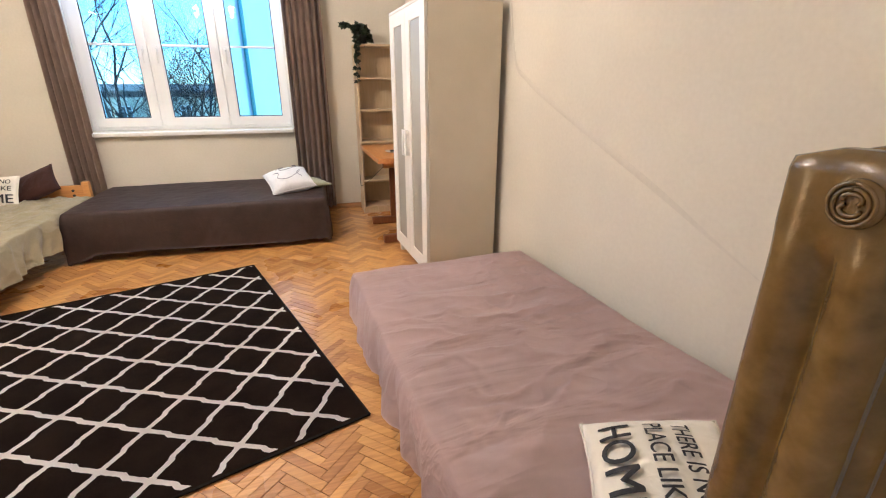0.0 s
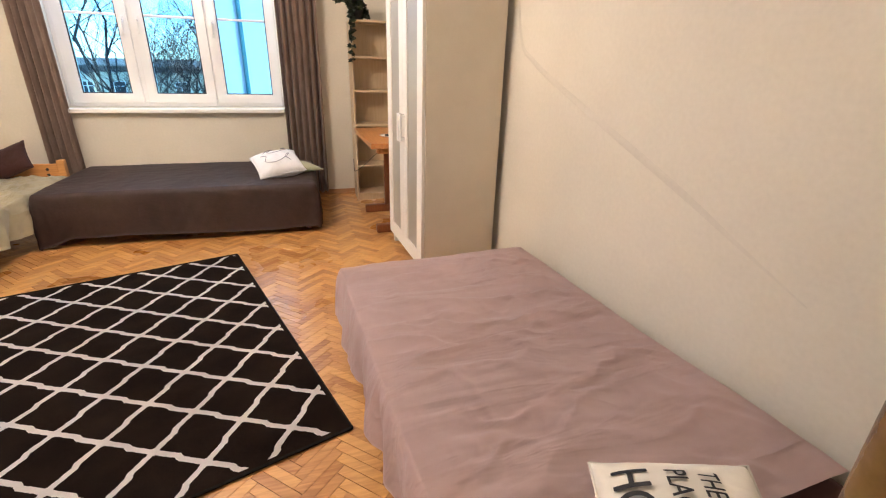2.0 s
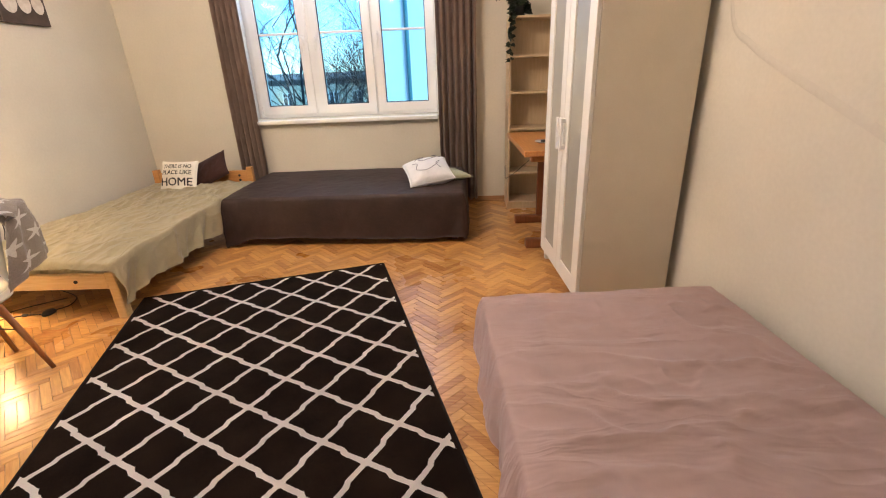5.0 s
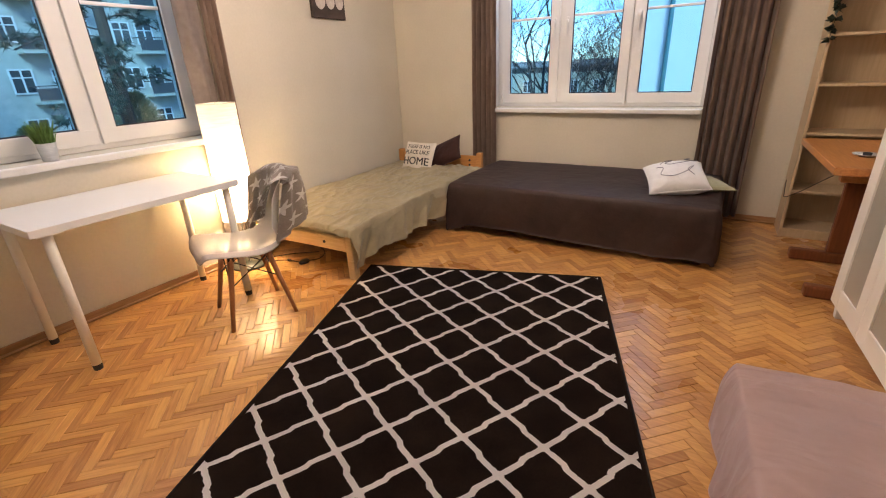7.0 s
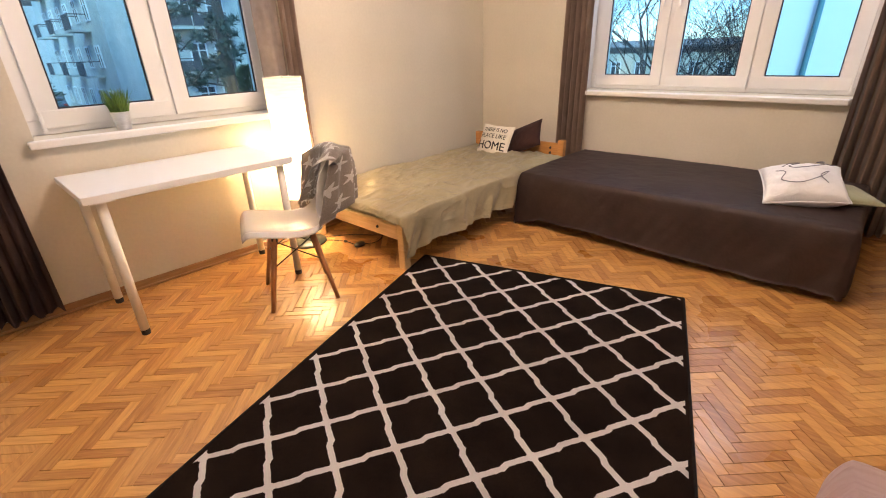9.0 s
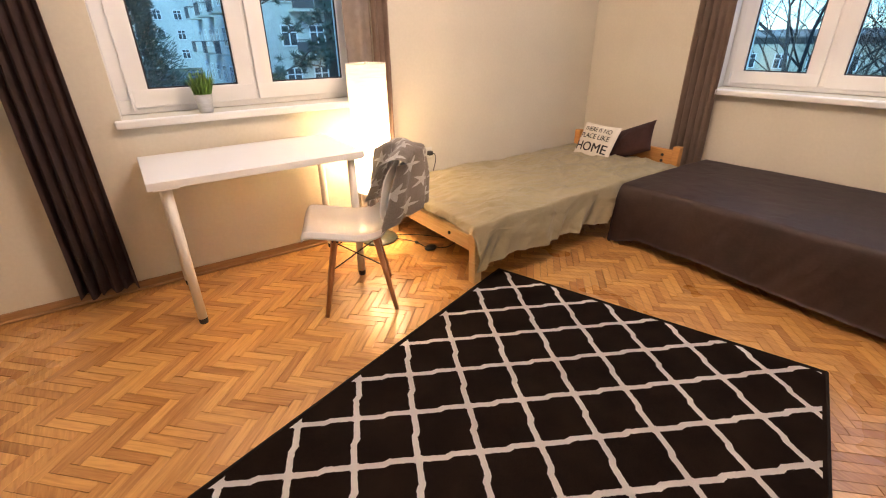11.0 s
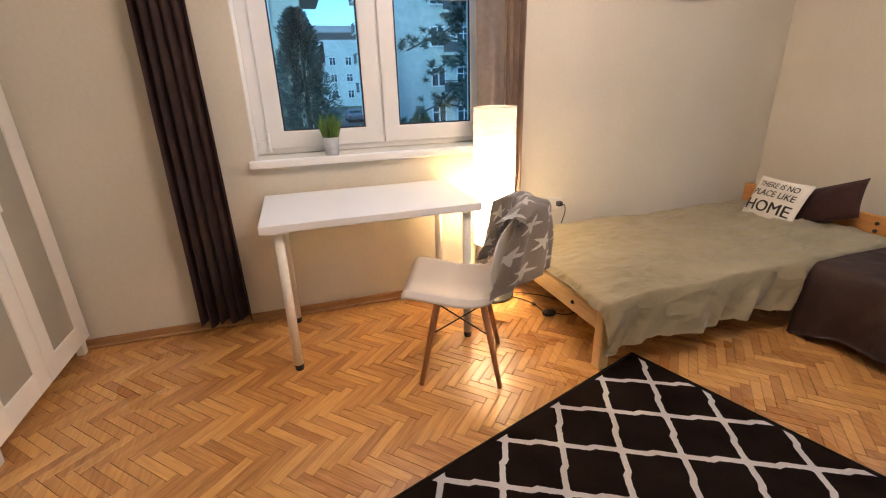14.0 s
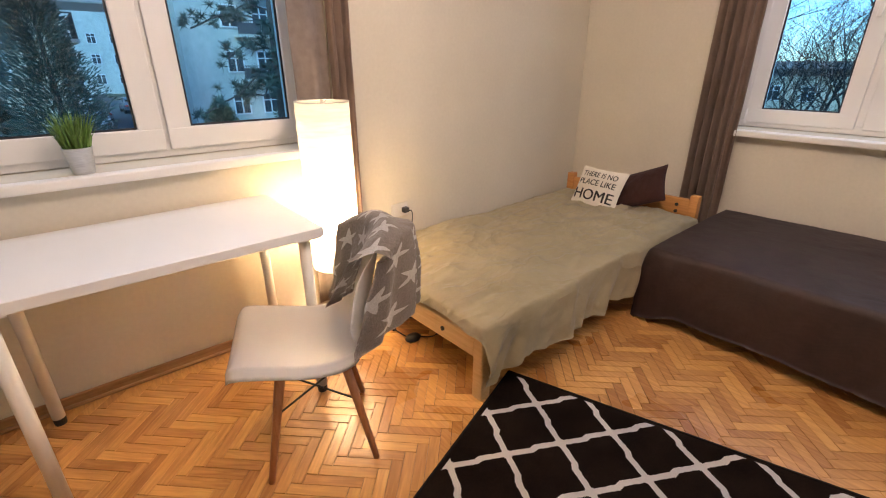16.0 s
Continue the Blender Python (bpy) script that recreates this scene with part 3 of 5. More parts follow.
def drape(name, x0, x1, y0, y1, top, drop, material, thing_ob, label="", seed=0.0, crown=0.012, rough=0.01, hem=None, flare=0.02, nx=110, ny=90, sides="fblr", fold=0.012, sag=None, front=None, crease=0.006, across=True, bands=(0.0, 0.1)):
    """A bedspread: a top with rounded edges, hanging down over the sides named, with soft folds."""
    xs, ys = x1 - x0, y1 - y0
    r = 0.03

    def f(u, v):
        ex0 = drop if "l" in sides else 0.0
        ex1 = drop if "r" in sides else 0.0
        ey0 = (front or drop) if "f" in sides else 0.0
        ey1 = drop if "b" in sides else 0.0
        X = x0 - ex0 + u * (xs + ex0 + ex1)
        Y = y0 - ey0 + v * (ys + ey0 + ey1)
        cx, cy = min(max(X, x0), x1), min(max(Y, y0), y1)
        dx, dy = X - cx, Y - cy
        over = math.hypot(dx, dy) if dx and dy else abs(dx) + abs(dy)
        z = top + crown * (1 - ((2 * (cx - x0) / xs - 1) ** 4 + (2 * (cy - y0) / ys - 1) ** 4) / 2)
        if sag:
            z += sag((cx - x0) / xs, (cy - y0) / ys)
        w1 = wrinkle((cx, cy, 0), 2.2, seed) * rough
        a1, a2 = (cx, cy * 3.2) if across else (cx * 3.2, cy)
        bend = 0.35 * wrinkle((cx, cy, 0), 1.5, seed + 9)
        ridge = 1 - abs(noise.noise(Vector((a1 * 2.2 + seed, a2 * 2.2 + bend * 3, seed)))) * 2.6
        ridge2 = 1 - abs(noise.noise(Vector((a1 * 5.1 - seed, a2 * 4.3 + bend * 6, 2 * seed)))) * 2.6
        w2 = crease * (max(0.0, ridge) ** 2 + 0.55 * max(0.0, ridge2) ** 2) * (0.5 + 0.8 * max(0.0, noise.noise(Vector((cx * 1.3, cy * 1.3, seed + 3))) + 0.4)) * smoothstep(0.0, 0.10, min(cx - x0, x1 - cx, cy - y0, y1 - cy) + 0.02)
        # soft ridges lying across the bed, where the cloth has been folded
        ph = 2 * math.pi * (cy + 0.035 * noise.noise(Vector((cx * 1.6, cy * 2.0, seed)))) / bands[1]
        w2 += bands[0] * math.sin(ph) * (0.55 + 0.9 * noise.noise(Vector((cx * 2.1, cy * 2.7, seed + 6)))) * smoothstep(0.0, 0.08, min(cx - x0, x1 - cx))
        if over <= 0:
            return (cx, cy, z + w1 + w2)
        nx_, ny_ = (dx / over, dy / over) if over else (0, 0)
        along = cx if abs(dy) > abs(dx) else cy
        low = min(over, drop)
        out = r * (1 - math.exp(-over / r)) + flare * (low / drop) + fold * (low / drop) * (2.0 * noise.noise(Vector((along * 5.5 + over * 3.5, over * 1.2, seed))) + 1.3 * noise.noise(Vector((along * 14 + over * 9, over * 4, seed + 4)))) 
        fall = max(0.0, over - r * 0.6)
        fall = min(fall, drop)
        if hem:
            fall *= 1 + hem(along)
        return (cx + nx_ * out, cy + ny_ * out, z + w1 - fall)

    bm = sheet(nx, ny, f)
    bmesh.ops.solidify(bm, geom=bm.faces[:], thickness=0.004)
    return part(name, bm, material, thing_ob, label, smooth=True)


# mauve bed by the east wall
mauve = thing("bed", pose(0.80, 1.47, 0, 0, 0, 3.7), "low bed with a mauve bedspread by the wall", "bed")
part("bed_base", box(-0.455, 0.555, -0.96, 0.97, 0.13, 0.22, 0.008), M_MAHOG, mauve, "red-brown wooden base")
part("mattress", box(-0.455, 0.555, -0.955, 0.965, 0.22, 0.325, 0.03, segments=3), M_MAHOGC, mauve, "dark red-brown mattress end")
for sx in (-0.445, 0.50):
    for sy in (-0.94, 0.92):
        part("leg", box(sx, sx + 0.045, sy, sy + 0.045, 0, 0.13, 0.004), M_MAHOG, mauve, "red-brown wooden leg")
drape("bedspread", -0.475, 0.55, -0.70, 0.985, 0.335, 0.20, M_MAUVE, mauve, "dusty mauve bedspread with soft creases", seed=1.3, rough=0.008, crease=0.015, sides="bl", bands=(0.0036, 0.105),
      hem=lambda a: 0.09 * math.sin(a * 2.3 + 0.4) + 0.1, flare=0.025, fold=0.020, nx=140, ny=200, sag=lambda u, v: 0.032 * smoothstep(0.55, 0.0, v))

# charcoal bed under the window
grey = thing("bed", pose(-0.77, 4.55, 0), "single bed with a charcoal bedspread under the window", "bed")
part("mattress", box(-0.97, 0.90, -0.49, 0.50, 0.20, 0.390, 0.03, segments=3), M_GREYBED, grey)
part("bed_base", box(-0.965, 0.895, -0.49, 0.49, 0.12, 0.20, 0.006), M_MAHOG, grey)
for sx in (-0.95, 0.84):
    for sy in (-0.47, 0.42):
        part("leg", box(sx, sx + 0.045, sy, sy + 0.045, 0, 0.12, 0.004), M_MAHOG, grey, "red-brown wooden leg")
drape("bedspread", -0.985, 0.920, -0.500, 0.51, 0.400, 0.362, M_GREYBED, grey, "charcoal bedspread hanging to near the floor", seed=4.1, rough=0.004, crease=0.002, sides="flr",
      hem=lambda a: 0.04 * math.sin(a * 3.1) + 0.12 * smoothstep(-0.80, -0.985, a), flare=0.03, fold=0.010, nx=150, ny=70)

# pine bed by the west wall
pine = thing("bed", pose(-2.345, 3.87, 0, 0, 0, 0.8), "pine bed frame with an olive-grey bedspread", "bed")
for sx in (-0.49, 0.435):
    bm = box(sx, sx + 0.055, -1.0, -0.945, 0, 0.30, 0.005)
    part("leg", bm, M_PINE, pine)
    bm = box(sx, sx + 0.055, 0.965, 1.02, 0, 0.50, 0.008, segments=2)
    part("post", bm, M_PINE_O, pine)
part("footboard", box(-0.435, 0.435, -0.995, -0.965, 0.19, 0.285, 0.005), M_PINE, pine)
hb = part("headboard", box(-0.435, 0.435, 0.975, 1.003, 0.33, 0.47, 0.008, segments=2), M_PINE_O, pine)
for sx in (-0.49, 0.49 - 0.028):
    part("side_rail", box(sx, sx + 0.028, -0.945, 0.965, 0.19, 0.285, 0.005), M_PINE, pine)
part("mattress", box(-0.46, 0.46, -0.94, 0.96, 0.24, 0.36, 0.03, segments=3), M_OLIVE, pine)
for x, z in ((0.36, 0.425), (0.36, 0.38), (-0.36, 0.425), (-0.36, 0.38)):
    part("bolt", rod((x, 0.968, z), (x, 0.976, z), 0.011, seg=12), M_BLACK, hb, "dark screw cap")
for x in (-0.30, 0.25):
    part("bolt", rod((x, -1.001, 0.24), (x, -0.993, 0.24), 0.010, seg=12), M_BLACK, pine, "dark screw cap")
drape("bedspread", -0.485, 0.492, -0.992, 0.955, 0.368, 0.235, M_OLIVE, pine, "rumpled olive-grey bedspread hanging over the side", seed=7.7, rough=0.020, sides="fr", front=0.055, crease=0.018, across=False, bands=(0.0045, 0.21),
      hem=lambda a: 0.06 * math.sin(a * 1.7 + 1.0) + 0.30 * smoothstep(-0.80, -0.99, a), flare=0.045, fold=0.040, nx=110, ny=170)

# white desk
desk = thing("desk", pose(-2.582, 1.987, 0), "white laminate desk with four tubular legs", "desk")
part("tabletop", box(-0.295, 0.295, -0.495, 0.495, 0.701, 0.735, 0.002), M_LAM, desk)
for sx in (-0.235, 0.245):
    for sy in (-0.425, 0.435):
        leg = part("leg", rod((sx, sy, 0.03), (sx, sy, 0.70), 0.021, seg=20), M_WHITE, desk)
        leg.data.polygons.foreach_set("use_smooth", [True] * 20 + [False] * 2)
        part("rubber_foot", lathe([(0.0, 0), (0.019, 0), (0.0205, 0.012), (0.0205, 0.0305), (0.0, 0.0305)], 16), M_BLACK, leg, "black rubber foot").matrix_basis = Matrix.Translation((sx, sy, 0))
        part("mounting_plate", box(sx - 0.05, sx + 0.05, sy - 0.05, sy + 0.05, 0.696, 0.7009, 0.001), M_WHITE, leg)

# table by the east wall
table = thing("table", pose(0.94, 4.08, 0, 0, 0, 1.5), "varnished pine trestle table behind the wardrobe", "table")
part("tabletop", box(-0.36, 0.36, -0.385, 0.60, 0.725, 0.765, 0.008, segments=2), M_TABLE, table)
for sy in (-0.20, 0.40):
    bm = box(-0.09, 0.09, sy - 0.022, sy + 0.022, 0.07, 0.66, 0.006)
    for v in bm.verts:
        t = abs((v.co.z - 0.365) / 0.295)
        v.co.x *= 1.0 + 0.35 * t ** 2
    part("trestle", bm, M_TRESTLE, table, "dark varnished trestle upright")
    bm = box(-0.31, 0.31, sy - 0.035, sy + 0.035, 0.0, 0.07, 0.015, segments=2)
    part("foot", bm, M_TRESTLE, table)
    part("bearer", box(-0.29, 0.29, sy - 0.03, sy + 0.03, 0.66, 0.725, 0.006), M_TABLE, table)
part("stretcher", box(-0.02, 0.02, -0.178, 0.378, 0.27, 0.38, 0.005), M_TRESTLE, table)

# bookcase
shelf = thing("bookcase", pose(0.595, 4.90, 0), "tall pale birch bookcase with empty shelves", "bookcase")
SW, SD, SH = 0.545, 0.29, 1.70
part("side_panel", box(0, 0.018, 0, SD, 0, SH, 0.001), M_SHELF, shelf)
part("side_panel", box(SW - 0.018, SW, 0, SD, 0, SH, 0.001), M_SHELF, shelf)
part("back_panel", box(0.018, SW - 0.018, SD - 0.006, SD - 0.002, 0.05, SH - 0.018), M_SHELF, shelf)
for z in (0.05, 0.34, 0.75, 1.07, 1.375):
    part("shelf", box(0.018, SW - 0.018, 0.006, SD - 0.006, z, z + 0.018, 0.001), M_SHELF, shelf)
part("top_panel", box(0.018, SW - 0.018, 0, SD - 0.002, SH - 0.018, SH, 0.001), M_SHELF, shelf)
part("plinth", box(0.018, SW - 0.018, 0.012, 0.03, 0, 0.05), M_SHELF, shelf)

# ---- rug ----
RUG_L, RUG_W = 2.03, 1.55


def rug_material():
    m, nt, nd, ln, p = nodes_of("black_rug_with_cream_trellis")
    tc = nd.new("ShaderNodeTexCoord")
    wob = nd.new("ShaderNodeTexNoise")
    wob.inputs["Scale"].default_value = 60
    ln.new(tc.outputs["Object"], wob.inputs["Vector"])
    sx = nd.new("ShaderNodeSeparateXYZ")
    ln.new(tc.outputs["Object"], sx.inputs[0])
    M = lambda op, a, b=None, c=False: math_node(nd, ln, op, a, b, c)
    jit = M("MULTIPLY", M("SUBTRACT", wob.outputs["Fac"], 0.5), 0.035)
    pu = M("MULTIPLY", M("ADD", sx.outputs["X"], RUG_P), 1 / 0.2947)
    pv = M("MULTIPLY", M("ADD", sx.outputs["Y"], RUG_Q), 1 / 0.2940)
    a = M("ADD", pu, pv)
    b = M("SUBTRACT", pu, pv)

    def line(along, across):
        # position along the line between knots, from -0.5 to 0.5
        fa = M("SUBTRACT", M("FRACT", along), 0.5)
        # the line drifts sideways from knot to middle and jumps back there
        turn = M("MAXIMUM", M("MINIMUM", M("MULTIPLY", fa, 18.0), 1.0), -1.0)
        off = M("MULTIPLY", turn, M("MULTIPLY", M("SUBTRACT", 0.5, M("ABSOLUTE", fa)), -0.052))
        q = M("ADD", M("ADD", across, off), jit)
        d = M("ABSOLUTE", M("SUBTRACT", M("FRACT", M("ADD", q, 0.5)), 0.5))
        near = M("GREATER_THAN", M("ABSOLUTE", fa), 0.43)
        lip = M("LESS_THAN", M("ABSOLUTE", fa), 0.055)
        w = M("ADD", M("ADD", M("MULTIPLY", near, 0.016), M("MULTIPLY", lip, 0.008)), 0.052)
        return M("LESS_THAN", d, w)

    pat = M("MAXIMUM", line(b, a), line(a, b))
    ex = M("LESS_THAN", M("ABSOLUTE", sx.outputs["X"]), RUG_L / 2 - 0.018)
    ey = M("LESS_THAN", M("ABSOLUTE", sx.outputs["Y"]), RUG_W / 2 - 0.018)
    pat = M("MULTIPLY", pat, M("MULTIPLY", ex, ey))
    n1 = nd.new("ShaderNodeTexNoise")
    n1.inputs["Scale"].default_value = 420
    n1.inputs["Detail"].default_value = 3
    ln.new(tc.outputs["Object"], n1.inputs["Vector"])
    n2 = nd.new("ShaderNodeTexNoise")
    n2.inputs["Scale"].default_value = 5
    n2.inputs["Detail"].default_value = 6
    ln.new(tc.outputs["Object"], n2.inputs["Vector"])
    f = M("ADD", M("MULTIPLY", n1.outputs["Fac"], 0.5), M("MULTIPLY", n2.outputs["Fac"], 0.5))
    rd = ramp(nd, [(0.35, (0.014, 0.009, 0.007)), (0.65, (0.035, 0.022, 0.016))])
    rc = ramp(nd, [(0.35, (0.82, 0.77, 0.73)), (0.65, (0.94, 0.91, 0.87))])
    ln.new(f, rd.inputs[0])
    ln.new(f, rc.inputs[0])
    mx = nd.new("ShaderNodeMixRGB")
    ln.new(pat, mx.inputs[0])
    ln.new(rd.outputs[0], mx.inputs[1])
    ln.new(rc.outputs[0], mx.inputs[2])
    ln.new(mx.outputs[0], p.inputs["Base Color"])
    p.inputs["Roughness"].default_value = 0.95
    p.inputs["Specular IOR Level"].default_value = 0.05
    bp = nd.new("ShaderNodeBump")
    bp.inputs["Strength"].default_value = 0.5
    bp.inputs["Distance"].default_value = 0.003
    h = M("ADD", n1.outputs["Fac"], M("MULTIPLY", pat, 0.6))
    ln.new(h, bp.inputs["Height"])
    ln.new(bp.outputs["Normal"], p.inputs["Normal"])
    return m


RUG_P, RUG_Q = 0.0087, -0.0065
rug = thing("rug", pose(-0.8415, 2.387, 0.0, 0, 0, 108.2), "black rug with a cream trellis pattern on the parquet", "rug")


def rug_top(u, v):
    x, y = (u - 0.5) * RUG_L, (v - 0.5) * RUG_W
    e = min(u * RUG_L, (1 - u) * RUG_L, v * RUG_W, (1 - v) * RUG_W)
    return (x, y, 0.0085 + 0.0025 * smoothstep(0, 0.012, e) + 0.0012 * wrinkle((x, y, 0), 2.0, 3.0))


bm = sheet(80, 60, rug_top)
bmesh.ops.solidify(bm, geom=bm.faces[:], thickness=0.008)
part("carpet", bm, rug_material(), rug, smooth=True)
bm = bmesh.new()
for a, b in (((-1, -1), (1, -1)), ((1, -1), (1, 1)), ((1, 1), (-1, 1)), ((-1, 1), (-1, -1))):
    rod((a[0] * RUG_L / 2, a[1] * RUG_W / 2, 0.007), (b[0] * RUG_L / 2, b[1] * RUG_W / 2, 0.007), 0.006, seg=8, bm=bm)
part("edge_binding", bm, M_EDGE, rug, "black stitched edge")

# ---- lamps ----
LX, LY = -2.735, 2.742
lamp = thing("floor_lamp", pose(LX, LY, 0), "lit floor lamp with a tall white paper cylinder shade", "lamp")
part("base", lathe([(0.0, 0.0), (0.125, 0.0), (0.13, 0.008), (0.125, 0.018), (0.03, 0.026), (0.012, 0.032), (0.0, 0.032)], 32), M_BASE, lamp, "dark round lamp base", smooth=True)
part("pole", rod((0, 0, 0.02), (0, 0, 1.12), 0.006), M_CHROME, lamp)


def shade_wall(u, v):
    z = 0.36 + 0.775 * v
    a = 2 * math.pi * u
    r = 0.117 + 0.0010 * math.sin(v * 75) + 0.0018 * wrinkle((math.cos(a), math.sin(a), z * 4), 1.5, 2.0)
    return (r * math.cos(a), r * math.sin(a), z)


bm = sheet(48, 60, shade_wall)
bmesh.ops.remove_doubles(bm, verts=bm.verts[:], dist=1e-4)
shade = part("shade", bm, M_SHADE, lamp, "lit white pleated paper shade", smooth=True)
bm = bmesh.new()
ring = [(0.117 * math.cos(2 * math.pi * k / 36), 0.117 * math.sin(2 * math.pi * k / 36), 1.136) for k in range(37)]
tube(ring, 0.0022, 6, bm)
for k in range(3):
    a = 2 * math.pi * k / 3 + 0.4
    tube([(0.117 * math.cos(a), 0.117 * math.sin(a), 1.136), (0, 0, 1.122)], 0.0018, 6, bm)
rod((0, 0, 1.118), (0, 0, 1.145), 0.006, bm=bm)
part("top_ring", bm, M_CHROME, shade, "wire ring with a small finial")
bulb = bpy.data.lights.new("floor_lamp_bulb", "POINT")
bulb.energy = LAMP_W
bulb.color = (1.0, 0.74, 0.37)
bulb.shadow_soft_size = 0.05
bulb_ob = new("floor_lamp_bulb", bulb)
bulb_ob.location = (LX + 0.02, LY, 0.60)

# chandelier over the middle of the room
CX, CY, CZ = -1.04, 2.70, 2.22
chan = thing("chandelier", pose(CX, CY, CZ), "five-armed brass chandelier with lit bulbs", "chandelier")
part("ceiling_rose", lathe([(0.0, CEIL - CZ - 0.001), (0.06, CEIL - CZ - 0.001), (0.055, CEIL - CZ - 0.03), (0.012, CEIL - CZ - 0.06), (0.0, CEIL - CZ - 0.06)], 24), M_BRASS, chan, smooth=True)
part("stem", rod((0, 0, 0.0), (0, 0, CEIL - CZ - 0.04), 0.008), M_BRASS, chan)
part("hub", lathe([(0.0, -0.06), (0.02, -0.055), (0.04, -0.02), (0.035, 0.02), (0.012, 0.05), (0.0, 0.05)], 20), M_BRASS, chan, smooth=True)
for k in range(5):
    a = 2 * math.pi * k / 5 + 0.5
    c, s = math.cos(a), math.sin(a)
    arm = part("arm", tube(curve_points([(0.03 * c, 0.03 * s, 0), (0.14 * c, 0.14 * s, -0.06), (0.24 * c, 0.24 * s, -0.03), (0.26 * c, 0.26 * s, 0.02)], 14), 0.006), M_BRASS, chan, smooth=True)
    b = part("bulb", lathe([(0.0, 0.012), (0.012, 0.014), (0.013, 0.03), (0.026, 0.055), (0.026, 0.075), (0.012, 0.095), (0.0, 0.098)], 14), M_BULB, arm, "lit warm bulb", smooth=True)
    b.matrix_basis = Matrix.Translation((0.26 * c, 0.26 * s, 0.02))
    part("socket", lathe([(0.0, 0.0), (0.03, 0.0), (0.018, -0.012), (0.014, 0.02), (0.0, 0.02)], 14), M_BRASS, arm, smooth=True).matrix_basis = Matrix.Translation((0.26 * c, 0.26 * s, 0.01))
    li = bpy.data.lights.new("chandelier_bulb", "POINT")
    li.energy = CHAN_W
    li.color = (1.0, 0.85, 0.67)
    li.shadow_soft_size = 0.03
    lo = new("chandelier_bulb", li)
    lo.location = (CX + 0.26 * c, CY + 0.26 * s, CZ + 0.16)

# ---- curtains ----


def curtain(name, a, b, side, folds, depth, material, label, z0=0.06, z1=2.84, seed=0.0, gather=0.12, lining=None):
    """A hanging curtain between a and b (x, y), folds pushed out towards side."""
    a, b, n = Vector((*a, 0)), Vector((*b, 0)), Vector((*side, 0))
    base = (a + b) / 2

    def f(u, v):
        z = z0 + v * (z1 - z0)
        spread = 1 - gather * v + 0.02 * math.sin(3 * v + seed)
        s = (u - 0.5) * spread
        ph = 2 * math.pi * folds * u + seed
        amp = depth * (0.55 + 0.45 * (1 - v)) * (0.8 + 0.3 * math.sin(5.1 * u + seed))
        o = amp * math.sin(ph + 0.35 * math.sin(2.2 * v + seed)) + 0.25 * amp * math.sin(2 * ph + 1.0 + v) + 0.006 * wrinkle((u * 2, v * 4, seed), 1.5)
        p = base + (b - a) * s + n * o - base
        hem = 0.012 * math.sin(ph * 0.5) * (1 - v) ** 8
        return (p.x, p.y, z + hem)

    c = thing(name, Matrix.Translation(base), label, "curtain", group="window curtains")
    bm = sheet(folds * 16, 36, f)
    bmesh.ops.solidify(bm, geom=bm.faces[:], thickness=0.003)
    part("cloth", bm, material, c, smooth=True)
    if lining:
        la, lb, off = lining

        def g(u, v):
            z = z0 + 0.03 + v * (z1 - z0 - 0.03)
            p = (Vector((*la, 0)) * (1 - u) + Vector((*lb, 0)) * u) - base
            o = 0.008 * math.sin(9 * u + seed) + 0.010 * wrinkle((u, v * 3, seed), 2.0)
            p = p + n * (off + o)
            return (p.x, p.y, z)

        bm = sheet(20, 40, g)
        bmesh.ops.solidify(bm, geom=bm.faces[:], thickness=0.002)
        part("lining", bm, M_LINING, c, "smooth satin lining turned outwards", smooth=True)
    return c


curtain("curtain", (-2.085, 5.125), (-1.83, 5.125), (0, -1), 5, 0.036, M_CURT, "taupe curtain hanging in folds behind the beds", seed=0.6, gather=0.05)
curtain("curtain", (-0.045, 5.11), (0.31, 5.11), (0, -1), 6, 0.050, M_CURT, "taupe curtain with deep folds beside the wide window", seed=2.1, gather=-0.05)
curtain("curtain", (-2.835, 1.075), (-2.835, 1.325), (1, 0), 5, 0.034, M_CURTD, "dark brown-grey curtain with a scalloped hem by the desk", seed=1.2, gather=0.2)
curtain("curtain", (-2.845, 2.855), (-2.845, 2.965), (1, 0), 3, 0.022, M_CURT, "taupe curtain with a satin lining behind the floor lamp", seed=3.3, gather=-0.1,
        lining=((-2.885, 2.69), (-2.875, 2.86), 0.010))

# ---- cushions ----


def cushion_height(u, v, t):
    return t * (max(0.0, (1 - u * u) * (1 - v * v))) ** 0.42


